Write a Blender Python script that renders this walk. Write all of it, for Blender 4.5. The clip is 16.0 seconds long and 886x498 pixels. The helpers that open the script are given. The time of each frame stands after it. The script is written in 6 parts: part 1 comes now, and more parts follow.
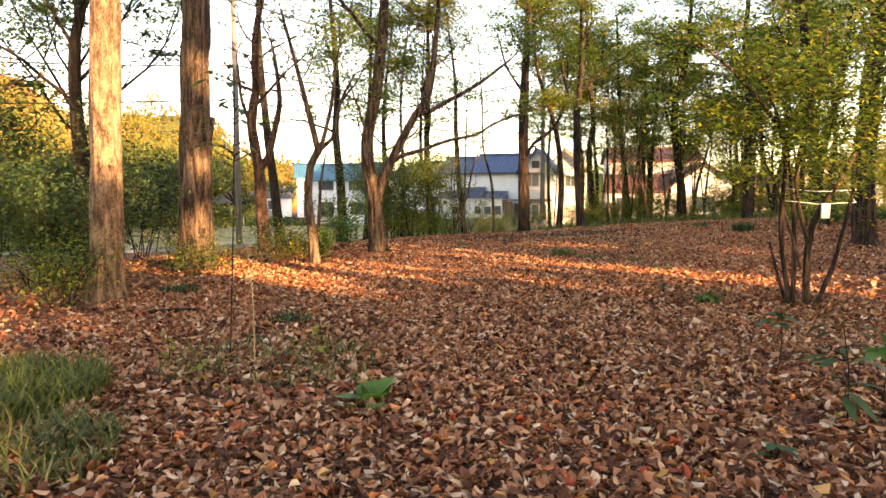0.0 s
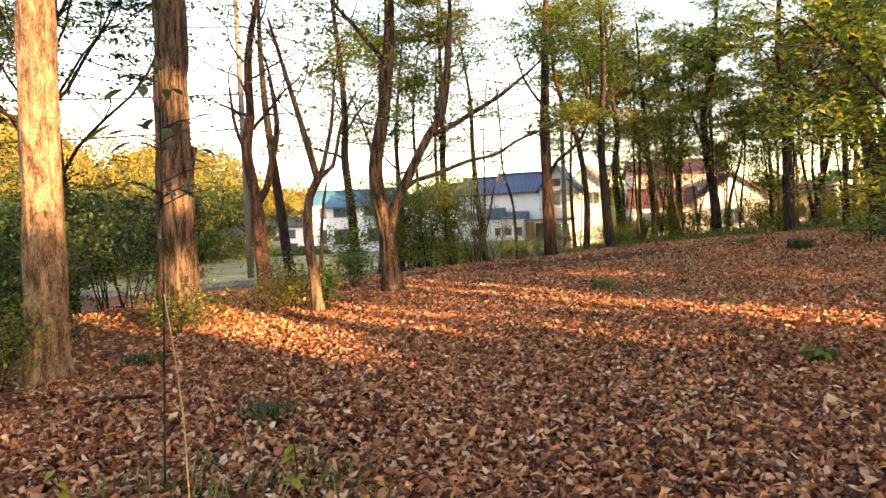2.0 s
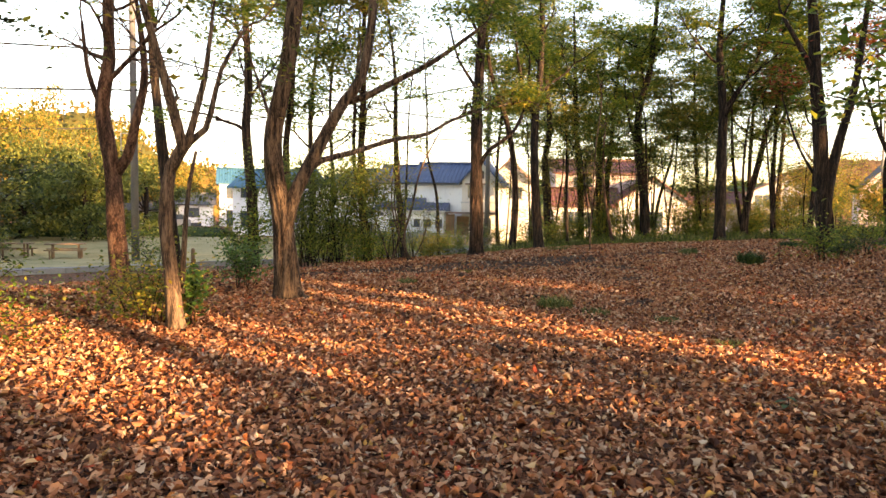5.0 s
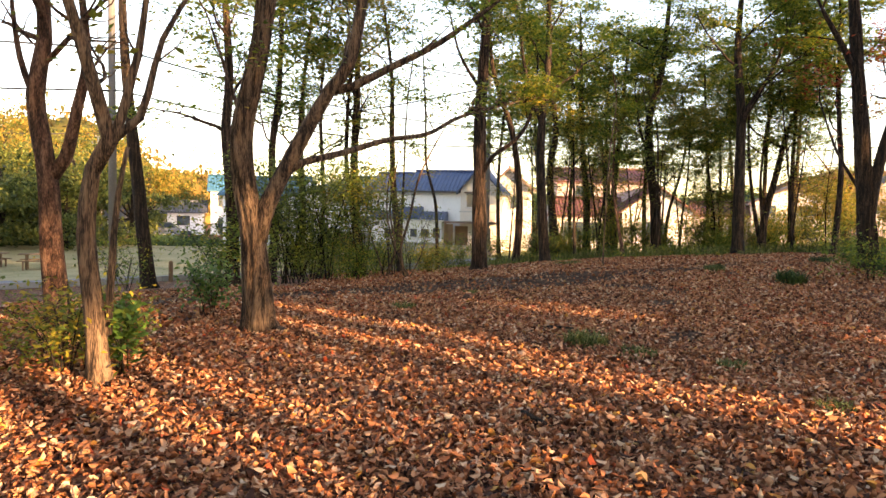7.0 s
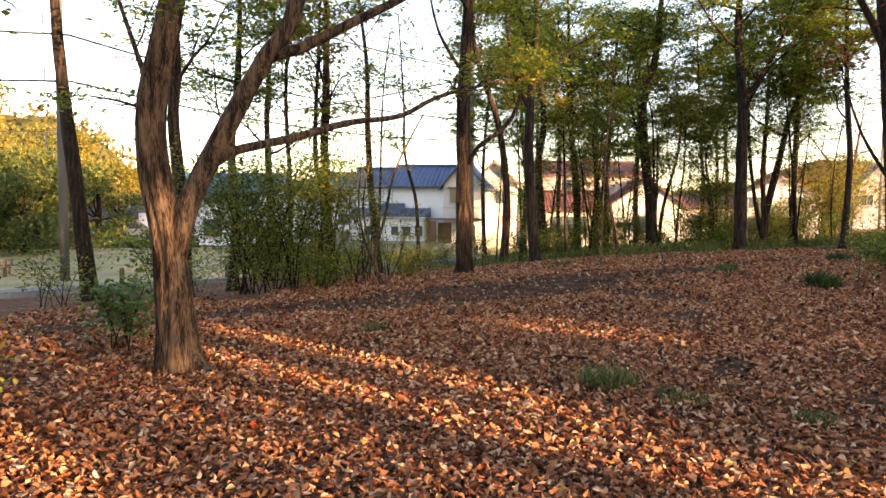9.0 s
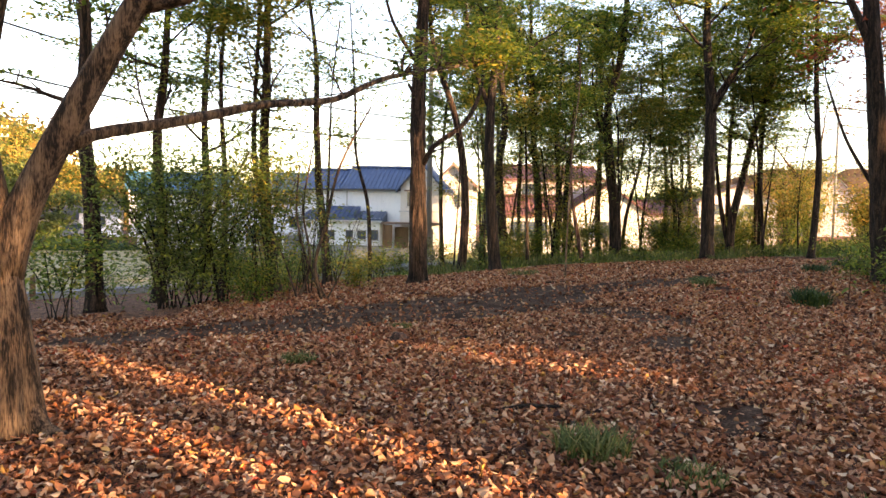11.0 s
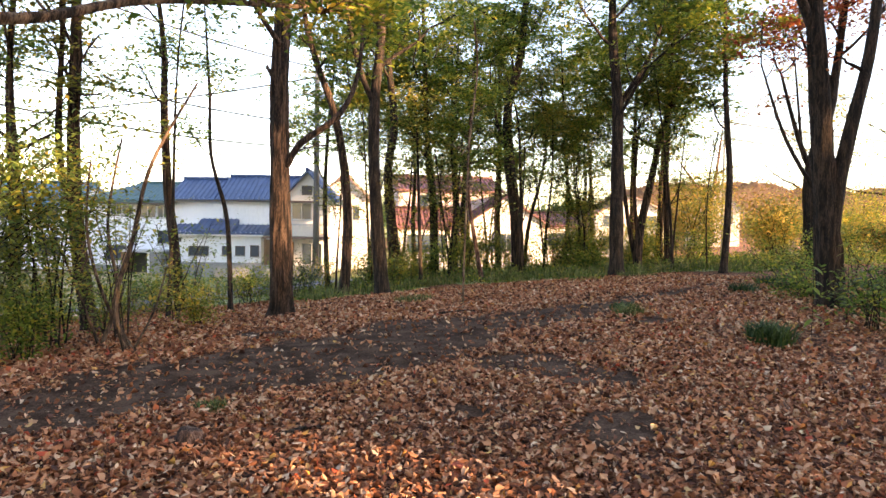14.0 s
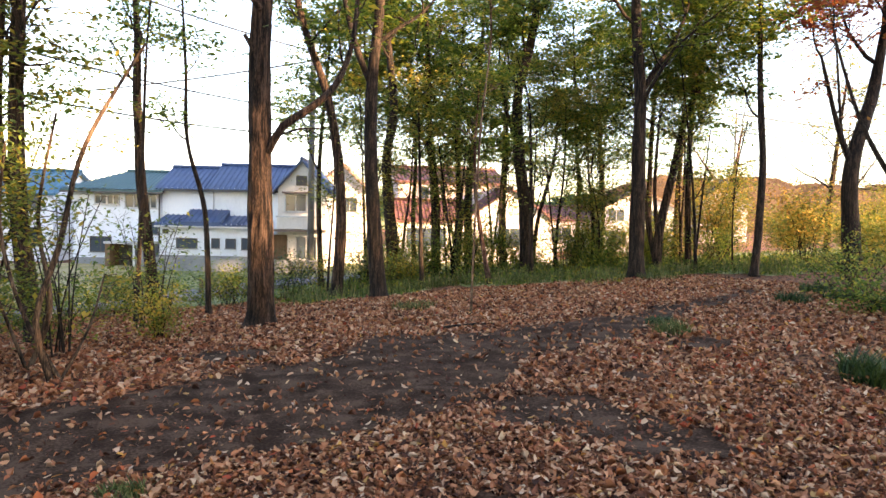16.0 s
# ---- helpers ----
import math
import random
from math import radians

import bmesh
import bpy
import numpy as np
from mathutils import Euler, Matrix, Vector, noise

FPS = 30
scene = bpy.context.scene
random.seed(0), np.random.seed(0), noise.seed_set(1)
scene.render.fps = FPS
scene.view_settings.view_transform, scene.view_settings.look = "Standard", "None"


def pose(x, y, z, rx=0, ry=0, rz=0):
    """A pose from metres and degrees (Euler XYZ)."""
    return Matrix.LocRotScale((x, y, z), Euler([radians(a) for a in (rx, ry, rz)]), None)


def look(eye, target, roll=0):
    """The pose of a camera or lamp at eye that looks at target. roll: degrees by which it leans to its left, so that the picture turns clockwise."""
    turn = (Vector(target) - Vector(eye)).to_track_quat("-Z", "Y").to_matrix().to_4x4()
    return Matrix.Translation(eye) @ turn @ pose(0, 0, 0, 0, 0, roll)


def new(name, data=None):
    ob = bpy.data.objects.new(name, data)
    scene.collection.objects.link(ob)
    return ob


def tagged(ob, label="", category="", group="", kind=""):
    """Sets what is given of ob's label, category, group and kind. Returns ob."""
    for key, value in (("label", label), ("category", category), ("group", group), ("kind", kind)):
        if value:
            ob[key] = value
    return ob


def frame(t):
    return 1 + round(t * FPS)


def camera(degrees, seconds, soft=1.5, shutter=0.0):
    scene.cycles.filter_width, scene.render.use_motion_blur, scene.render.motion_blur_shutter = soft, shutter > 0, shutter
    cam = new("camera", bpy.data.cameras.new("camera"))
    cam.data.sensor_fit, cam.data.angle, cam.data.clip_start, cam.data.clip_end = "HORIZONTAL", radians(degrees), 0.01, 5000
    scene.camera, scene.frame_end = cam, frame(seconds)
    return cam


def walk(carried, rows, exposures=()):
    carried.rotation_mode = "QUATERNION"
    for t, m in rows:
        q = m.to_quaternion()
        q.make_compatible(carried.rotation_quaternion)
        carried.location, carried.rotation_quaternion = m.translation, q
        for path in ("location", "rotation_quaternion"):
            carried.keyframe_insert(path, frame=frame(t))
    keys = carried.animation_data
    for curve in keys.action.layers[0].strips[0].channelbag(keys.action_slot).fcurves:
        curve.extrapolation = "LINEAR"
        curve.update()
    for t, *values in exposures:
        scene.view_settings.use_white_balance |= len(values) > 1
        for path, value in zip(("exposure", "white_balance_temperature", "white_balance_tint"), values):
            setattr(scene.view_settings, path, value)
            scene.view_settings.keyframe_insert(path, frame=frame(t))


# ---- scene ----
cam = camera(67.1, 16.0)
METRES, EYE, TILT, LEAN, TURN = 15.1, 1.6, 0.0, 0.0, 0.0
ROWS = [
    (0.0, 0.0, 0.0, 0.0, -0.01, -4.55, 0.09),
    (0.5, 0.0014, 0.0287, 0.004, 3.01, -4.32, 0.43),
    (1.0, -0.0017, 0.0586, 0.0036, 2.39, -3.85, -0.58),
    (1.5, -0.0046, 0.0889, 0.0061, -1.89, -4.66, 1.07),
    (2.0, -0.0034, 0.1198, 0.0101, 1.5, -2.71, 2.4),
    (2.5, -0.0059, 0.1484, 0.0083, 0.08, -2.24, -1.89),
    (3.0, -0.0074, 0.1773, 0.0104, -2.15, -4.95, -0.34),
    (3.5, -0.0052, 0.2085, 0.0117, -0.91, -4.29, 1.04),
    (4.0, -0.0047, 0.2377, 0.012, -2.36, -4.85, -0.21),
    (6.5, -0.0041, 0.3863, 0.0188, -7.8, -1.97, 0.27),
    (7.0, -0.0007, 0.4187, 0.0179, -5.87, -3.06, -1.19),
    (7.5, 0.0045, 0.4535, 0.0182, -9.45, -3.84, -1.22),
    (8.0, 0.0118, 0.4857, 0.0178, -6.35, -4.19, 0.73),
    (8.5, 0.0165, 0.5155, 0.0192, -4.26, -5.29, 0.65),
    (9.0, 0.0178, 0.5493, 0.0215, -7.29, -3.41, -0.43),
    (11.5, 0.0574, 0.6824, 0.0234, -12.96, -2.85, -1.42),
    (12.0, 0.0727, 0.7179, 0.0234, -18.37, -2.24, -2.85),
    (12.5, 0.0891, 0.7491, 0.023, -20.46, -2.19, -1.97),
    (13.0, 0.1027, 0.779, 0.0257, -17.76, -4.63, -2.29),
    (13.5, 0.1129, 0.814, 0.0265, -20.15, -2.61, -2.09),
    (14.0, 0.1237, 0.8482, 0.0263, -19.23, -1.89, -0.78),
    (14.5, 0.1333, 0.8792, 0.0278, -16.83, -3.82, -1.55),
    (15.0, 0.1398, 0.9129, 0.0281, -18.95, -3.92, -1.73),
    (15.5, 0.1498, 0.9433, 0.0296, -20.87, -3.13, -1.02),
    (16.0, 0.1581, 0.9714, 0.0331, -19.29, -2.59, -1.35),
]
EXPOSURES = [(0.0, 2.62, 8650, 24), (4.0, 2.48, 8600, 24), (9.0, 2.38, 7800, 25), (12.0, 2.6, 7550, 25), (16.0, 2.85, 7250, 25)]
walk(cam, [(t, pose(0, 0, EYE, TILT, LEAN, TURN) @ pose(METRES * x, METRES * y, METRES * z, 90 + pitch, roll, yaw)) for t, x, y, z, yaw, pitch, roll in ROWS], EXPOSURES)

# ---- daylight: a low sun behind the walker, to the right ----
SUN_TO = Vector((0.68, -0.733, 0.0)).normalized()   # level direction towards the sun
SUN_UP = 11.0
world = bpy.data.worlds.new("sky")
scene.world = world
world.use_nodes = True
sky = world.node_tree.nodes.new("ShaderNodeTexSky")
sky.sky_type, sky.sun_disc = "NISHITA", False
sky.sun_elevation, sky.sun_rotation = radians(SUN_UP), math.atan2(SUN_TO.x, SUN_TO.y)
sky.air_density, sky.dust_density, sky.ozone_density = 1.0, 0.7, 1.0
world.node_tree.nodes["Background"].inputs[1].default_value = 0.15
world.node_tree.links.new(sky.outputs[0], world.node_tree.nodes["Background"].inputs[0])
sun_data = bpy.data.lights.new("sun", "SUN")
sun_data.energy, sun_data.angle, sun_data.color = 5.0, radians(0.5), (1.0, 0.72, 0.41)
sun = new("sun", sun_data)
toward = (SUN_TO * math.cos(radians(SUN_UP)) + Vector((0, 0, math.sin(radians(SUN_UP))))).normalized()
sun.matrix_world = look(toward * 200, (0, 0, 0))


# ---- materials ----
def material(name, ramp, scale=8.0, rough=0.9, bump=0.3, stretch=(1, 1, 1), source="noise", fine=6.0, translucent=0.0, metal=0.0, bump_dist=0.02, spec=0.3):
    """ramp: (position, colour) stops driven by noise at two scales, by the piece or by the object."""
    m = bpy.data.materials.new(name)
    m.use_nodes = True
    nt = m.node_tree
    N, L = nt.nodes, nt.links
    b = N["Principled BSDF"]
    b.inputs["Roughness"].default_value, b.inputs["Metallic"].default_value = rough, metal
    b.inputs["Specular IOR Level"].default_value = spec
    tc, mp = N.new("ShaderNodeTexCoord"), N.new("ShaderNodeMapping")
    mp.inputs["Scale"].default_value = stretch
    L.new(tc.outputs["Object"], mp.inputs[0])
    big, small = N.new("ShaderNodeTexNoise"), N.new("ShaderNodeTexNoise")
    for n, s in ((big, scale), (small, scale * fine)):
        n.inputs["Scale"].default_value, n.inputs["Detail"].default_value = s, 5.0
        L.new(mp.outputs[0], n.inputs["Vector"])
    mix = N.new("ShaderNodeMath")
    mix.operation = "MULTIPLY_ADD"
    mix.inputs[1].default_value = 0.45
    L.new(small.outputs[0], mix.inputs[0])
    half = N.new("ShaderNodeMath")
    half.operation = "MULTIPLY"
    half.inputs[1].default_value = 0.55
    L.new(big.outputs[0], half.inputs[0])
    L.new(half.outputs[0], mix.inputs[2])
    drive = mix.outputs[0]
    if source == "island":
        g = N.new("ShaderNodeNewGeometry")
        add = N.new("ShaderNodeMath")
        add.operation = "MULTIPLY_ADD"
        add.inputs[1].default_value, add.inputs[2].default_value = 0.3, -0.15
        L.new(big.outputs[0], add.inputs[0])
        tot = N.new("ShaderNodeMath")
        L.new(g.outputs["Random Per Island"], tot.inputs[0])
        L.new(add.outputs[0], tot.inputs[1])
        drive = tot.outputs[0]
    cr = N.new("ShaderNodeValToRGB")
    while len(cr.color_ramp.elements) < len(ramp):
        cr.color_ramp.elements.new(0.5)
    for e, (p, c) in zip(cr.color_ramp.elements, ramp):
        e.position, e.color = p, (*c, 1)
    L.new(drive, cr.inputs[0])
    L.new(cr.outputs[0], b.inputs["Base Color"])
    if bump:
        bp = N.new("ShaderNodeBump")
        bp.inputs["Strength"].default_value, bp.inputs["Distance"].default_value = bump, bump_dist
        L.new(mix.outputs[0], bp.inputs["Height"])
        L.new(bp.outputs[0], b.inputs["Normal"])
    if translucent:
        tr, ms = N.new("ShaderNodeBsdfTranslucent"), N.new("ShaderNodeMixShader")
        L.new(cr.outputs[0], tr.inputs[0])
        ms.inputs[0].default_value = translucent
        L.new(b.outputs[0], ms.inputs[1])
        L.new(tr.outputs[0], ms.inputs[2])
        L.new(ms.outputs[0], N["Material Output"].inputs[0])
    return m


def glass_material(name, colour=(0.06, 0.08, 0.1)):
    m = bpy.data.materials.new(name)
    m.use_nodes = True
    b = m.node_tree.nodes["Principled BSDF"]
    b.inputs["Base Color"].default_value, b.inputs["Roughness"].default_value = (*colour, 1), 0.08
    b.inputs["Specular IOR Level"].default_value = 0.8
    return m


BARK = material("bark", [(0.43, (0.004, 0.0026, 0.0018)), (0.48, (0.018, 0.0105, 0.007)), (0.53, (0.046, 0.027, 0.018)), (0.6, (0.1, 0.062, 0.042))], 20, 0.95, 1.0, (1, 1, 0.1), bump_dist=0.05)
BARK_MID = material("bark_mid", [(0.42, (0.01, 0.006, 0.004)), (0.47, (0.045, 0.027, 0.017)), (0.52, (0.1, 0.063, 0.04)), (0.6, (0.17, 0.115, 0.075))], 17, 0.92, 1.0, (1, 1, 0.13), bump_dist=0.04)
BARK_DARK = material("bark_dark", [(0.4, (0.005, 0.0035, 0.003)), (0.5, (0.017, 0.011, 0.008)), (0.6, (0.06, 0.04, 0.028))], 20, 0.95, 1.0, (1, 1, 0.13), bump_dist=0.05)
BARK_RED = material("bark_red", [(0.4, (0.014, 0.008, 0.006)), (0.47, (0.055, 0.027, 0.018)), (0.53, (0.11, 0.056, 0.037)), (0.6, (0.19, 0.115, 0.08))], 15, 0.95, 1.0, (1, 1, 0.25), bump_dist=0.05)
BARK_PALE = material("bark_pale", [(0.4, (0.04, 0.024, 0.014)), (0.47, (0.11, 0.066, 0.04)), (0.53, (0.18, 0.115, 0.07)), (0.6, (0.26, 0.18, 0.115))], 15, 0.9, 0.9, (1, 1, 0.3), bump_dist=0.03)
LEAF_GREEN = material("leaf_green", [(0.05, (0.045, 0.082, 0.014)), (0.4, (0.1, 0.168, 0.026)), (0.75, (0.205, 0.26, 0.038)), (0.97, (0.4, 0.34, 0.045))], 0.7, 0.5, 0, source="island", translucent=0.58)
LEAF_DARK = material("leaf_dark_green", [(0.05, (0.016, 0.036, 0.012)), (0.6, (0.045, 0.085, 0.026)), (0.95, (0.09, 0.13, 0.035))], 0.7, 0.5, 0, source="island", translucent=0.3)
LEAF_YELLOW = material("leaf_yellow_green", [(0.05, (0.09, 0.14, 0.022)), (0.5, (0.22, 0.235, 0.034)), (0.95, (0.44, 0.31, 0.045))], 0.7, 0.6, 0, source="island", translucent=0.45)
LEAF_GOLD = material("leaf_gold", [(0.05, (0.075, 0.11, 0.022)), (0.4, (0.17, 0.175, 0.034)), (0.7, (0.3, 0.225, 0.042)), (0.95, (0.4, 0.23, 0.05))], 0.3, 0.7, 0, source="island", translucent=0.4)
LEAF_FAR = material("leaf_far_green", [(0.05, (0.04, 0.065, 0.017)), (0.5, (0.1, 0.13, 0.03)), (0.95, (0.2, 0.21, 0.05))], 0.5, 0.6, 0, source="island", translucent=0.35)
LEAF_RED = material("leaf_red", [(0.05, (0.22, 0.04, 0.02)), (0.6, (0.36, 0.09, 0.035)), (0.95, (0.42, 0.2, 0.05))], 0.7, 0.6, 0, source="island", translucent=0.4)
LEAF_BRIGHT = material("leaf_bright_green", [(0.05, (0.04, 0.1, 0.02)), (0.6, (0.09, 0.19, 0.035)), (0.95, (0.18, 0.25, 0.05))], 2, 0.45, 0, source="island", translucent=0.35)
LITTER = material("fallen_leaf", [(0.0, (0.045, 0.016, 0.009)), (0.18, (0.15, 0.05, 0.023)), (0.4, (0.35, 0.119, 0.05)), (0.62, (0.48, 0.198, 0.09)), (0.84, (0.58, 0.325, 0.185)), (0.93, (0.66, 0.47, 0.32)), (0.965, (0.56, 0.29, 0.065)), (1.0, (0.44, 0.075, 0.03))], 0.35, 0.7, 0, source="island", translucent=0.12, spec=0.3)
LITTER_RED = material("fallen_leaf_red", [(0.3, (0.3, 0.05, 0.025)), (0.7, (0.4, 0.1, 0.05))], 30, 0.6, 0.2)
GROUND = material("leafy_soil", [(0.41, (0.018, 0.007, 0.004)), (0.47, (0.08, 0.029, 0.013)), (0.53, (0.21, 0.078, 0.033)), (0.6, (0.36, 0.165, 0.075))], 11, 0.95, 1.0, fine=4, bump_dist=0.05)
SOIL = material("dark_soil", [(0.42, (0.03, 0.015, 0.009)), (0.5, (0.06, 0.033, 0.021)), (0.58, (0.11, 0.066, 0.044))], 3, 1.0, 0.9, fine=14, bump_dist=0.03, spec=0.1)
GRASS = material("grass_blade", [(0.05, (0.05, 0.075, 0.018)), (0.6, (0.11, 0.14, 0.035)), (0.95, (0.28, 0.24, 0.09))], 0.6, 0.6, 0, source="island", translucent=0.35)
LAWN = material("lawn", [(0.3, (0.17, 0.16, 0.06)), (0.5, (0.34, 0.28, 0.13)), (0.7, (0.46, 0.36, 0.2))], 0.5, 0.95, 0.5, fine=20)
ASPHALT = material("asphalt", [(0.3, (0.16, 0.152, 0.17)), (0.7, (0.24, 0.228, 0.25))], 2, 0.9, 0.3, fine=40)
CONCRETE = material("concrete", [(0.3, (0.2, 0.2, 0.2)), (0.7, (0.34, 0.34, 0.33))], 1.5, 0.9, 0.3, fine=14)
# darker than CONCRETE: the shade on the poles is put into the colour
POLE_GREY = material("shaded_pole_concrete", [(0.3, (0.09, 0.085, 0.085)), (0.7, (0.17, 0.165, 0.16))], 2.5, 0.9, 0.3, (1, 1, 0.3), fine=14)
PLASTER = material("white_plaster", [(0.3, (0.74, 0.76, 0.79)), (0.5, (0.83, 0.85, 0.88)), (0.7, (0.87, 0.88, 0.89))], 0.6, 0.85, 0.15, (1, 1, 0.4), fine=18)
PINK = material("pale_pink_plaster", [(0.3, (0.5, 0.39, 0.36)), (0.7, (0.62, 0.5, 0.47))], 0.6, 0.85, 0.15, fine=18)
CREAM = material("cream_plaster", [(0.3, (0.64, 0.59, 0.54)), (0.7, (0.76, 0.72, 0.67))], 0.6, 0.85, 0.15, fine=18)
ROOF_BLUE = material("blue_roof_tile", [(0.3, (0.025, 0.05, 0.115)), (0.7, (0.05, 0.095, 0.2))], 1.4, 0.4, 0.2, fine=12, spec=0.5)
ROOF_TEAL = material("teal_roof_tile", [(0.3, (0.03, 0.085, 0.085)), (0.7, (0.06, 0.13, 0.135))], 1.4, 0.4, 0.2, fine=12, spec=0.5)
ROOF_SKY = material("bright_blue_roof_sheet", [(0.3, (0.03, 0.12, 0.19)), (0.7, (0.05, 0.17, 0.26))], 1.4, 0.4, 0.2, fine=12, spec=0.5)
ROOF_RED = material("red_brown_roof_tile", [(0.3, (0.1, 0.042, 0.037)), (0.7, (0.17, 0.075, 0.063))], 1.4, 0.6, 0.2, fine=12)
ROOF_BROWN = material("brown_roof_tile", [(0.3, (0.15, 0.1, 0.08)), (0.7, (0.26, 0.18, 0.15))], 1.4, 0.6, 0.2, fine=12)
ROOF_GREY = material("grey_roof_tile", [(0.3, (0.07, 0.075, 0.09)), (0.7, (0.13, 0.135, 0.15))], 1.4, 0.6, 0.2, fine=12)
FRAME_DARK = material("dark_window_frame", [(0.3, (0.05, 0.045, 0.04)), (0.7, (0.1, 0.09, 0.08))], 6, 0.5, 0.1)
FRAME_LIGHT = material("light_window_frame", [(0.3, (0.42, 0.42, 0.42)), (0.7, (0.55, 0.55, 0.55))], 6, 0.45, 0.1, metal=0.3)
WOOD = material("brown_timber", [(0.3, (0.13, 0.075, 0.04)), (0.7, (0.27, 0.17, 0.1))], 4, 0.8, 0.4, (1, 1, 0.2))
METAL = material("galvanised_steel", [(0.3, (0.3, 0.31, 0.32)), (0.7, (0.45, 0.46, 0.47))], 8, 0.5, 0.1, metal=0.6)
CABLE = material("black_cable", [(0.3, (0.015, 0.015, 0.016)), (0.7, (0.03, 0.03, 0.03))], 8, 0.6, 0)
WHITE_TAG = material("white_plastic", [(0.3, (0.72, 0.72, 0.7)), (0.7, (0.82, 0.82, 0.8))], 8, 0.5, 0.05)
STRAW = material("dry_stalk", [(0.3, (0.3, 0.2, 0.1)), (0.7, (0.5, 0.36, 0.2))], 9, 0.8, 0.3, (1, 1, 0.2))
CAR_PAINT = material("silver_blue_paint", [(0.3, (0.35, 0.38, 0.42)), (0.7, (0.42, 0.45, 0.5))], 2, 0.25, 0, metal=0.4, spec=0.6)
RUBBER = material("black_rubber", [(0.3, (0.015, 0.015, 0.015)), (0.7, (0.03, 0.03, 0.03))], 8, 0.8, 0.1)
GLASS = glass_material("dark_window_glass")


# ---- ground shape ----
def ss(a, b, v):
    t = min(1.0, max(0.0, (v - a) / (b - a)))
    return t * t * (3 - 2 * t)


def ground_z(x, y):
    """Gentle rise to the right, a fall to the road and the lawn on the far left."""
    z = 0.05 + 0.24 * ss(-2, 5, y)
    z += 0.042 * max(0.0, min(x, 24.0) - 3) * ss(11, 20, y) - 0.03 * max(0.0, min(y, 40.0) - 22)
    u = (y - 24) - 1.3 * x
    z -= 0.6 * ss(-5, 12, u) + 0.018 * max(0.0, min(u, 40.0) - 12)
    fall = ss(34, 52, y) * ss(60, 10, x - 0.25 * y)
    z = z * (1 - fall) - 0.95 * fall
    side = ss(-5.5, -16, x)
    z -= 0.5 * side * (1 - ss(8, 20, u))
    z += 0.03 * noise.noise((x * 0.5, y * 0.5, 0)) + 0.015 * noise.noise((x * 1.7, y * 1.7, 3))
    return z


# ---- mesh helpers ----
def np_mesh(name, verts, quads, mat, smooth=False):
    me = bpy.data.meshes.new(name)
    verts, quads = np.asarray(verts, dtype=np.float32), np.asarray(quads, dtype=np.int32)
    me.vertices.add(len(verts))
    me.vertices.foreach_set("co", verts.ravel())
    n = quads.shape[1]
    me.loops.add(quads.size)
    me.loops.foreach_set("vertex_index", quads.ravel())
    me.polygons.add(len(quads))
    me.polygons.foreach_set("loop_start", np.arange(0, quads.size, n, dtype=np.int32))
    me.update(calc_edges=True)
    if smooth:
        me.polygons.foreach_set("use_smooth", np.ones(len(quads), dtype=bool))
    me.materials.append(mat)
    return me


class Geo:
    """Collects tubes, boxes and sheets into one mesh."""

    def __init__(self):
        self.v, self.f = [], []

    def tube(self, pts, radii, sides=8, rough=0.0, seed=0.0, cap=True, furrow=0.0):
        pts = [Vector(p) for p in pts]
        start = len(self.v)
        side = Vector((1, 0, 0))
        for i, p in enumerate(pts):
            d = (pts[min(i + 1, len(pts) - 1)] - pts[max(i - 1, 0)]).normalized()
            side = (side - d * side.dot(d))
            side = side.normalized() if side.length > 1e-4 else d.orthogonal().normalized()
            other = d.cross(side)
            for k in range(sides):
                a = 2 * math.pi * k / sides
                r = radii[i]
                if rough:
                    r *= 1 + rough * noise.noise((math.cos(a) * 2.2 + seed, math.sin(a) * 2.2, p.z * 0.9)) + 0.35 * rough * noise.noise((math.cos(a) * 7 + seed, math.sin(a) * 7, p.z * 2.5))
                if furrow:
                    r *= 1 - furrow * (1 - abs(noise.noise((math.cos(a) * 5.5 + seed, math.sin(a) * 5.5, p.z * 1.1 + seed)))) ** 6
                self.v.append(tuple(p + (side * math.cos(a) + other * math.sin(a)) * r))
        for i in range(len(pts) - 1):
            for k in range(sides):
                a, b = start + i * sides + k, start + i * sides + (k + 1) % sides
                self.f.append((a, b, b + sides, a + sides))
        if cap:
            self.f.append(tuple(range(start + sides - 1, start - 1, -1)))
            self.f.append(tuple(start + (len(pts) - 1) * sides + k for k in range(sides)))

    def box(self, lo, hi):
        n = len(self.v)
        (a, b, c), (d, e, f) = lo, hi
        self.v += [(a, b, c), (d, b, c), (d, e, c), (a, e, c), (a, b, f), (d, b, f), (d, e, f), (a, e, f)]
        self.f += [tuple(n + i for i in q) for q in ((3, 2, 1, 0), (4, 5, 6, 7), (0, 1, 5, 4), (1, 2, 6, 5), (2, 3, 7, 6), (3, 0, 4, 7))]

    def face(self, *pts):
        n = len(self.v)
        self.v += [tuple(p) for p in pts]
        self.f.append(tuple(range(n, n + len(pts))))

    def mesh(self, name, mat, smooth=True, weld=False):
        me = bpy.data.meshes.new(name)
        me.from_pydata(self.v, [], self.f)
        if weld:
            bm = bmesh.new()
            bm.from_mesh(me)
            bmesh.ops.remove_doubles(bm, verts=bm.verts, dist=0.001)
            bm.to_mesh(me)
            bm.free()
        me.materials.append(mat)
        if smooth:
            me.polygons.foreach_set("use_smooth", np.ones(len(me.polygons), dtype=bool))
        me.update()
        return me


def put(name, me, parent=None, label="", category="", group="", kind="", at=None):
    ob = new(name, me)
    if parent is not None:
        ob.parent = parent
    if at is not None:
        ob.matrix_basis = at
    return tagged(ob, label, category, group, kind)


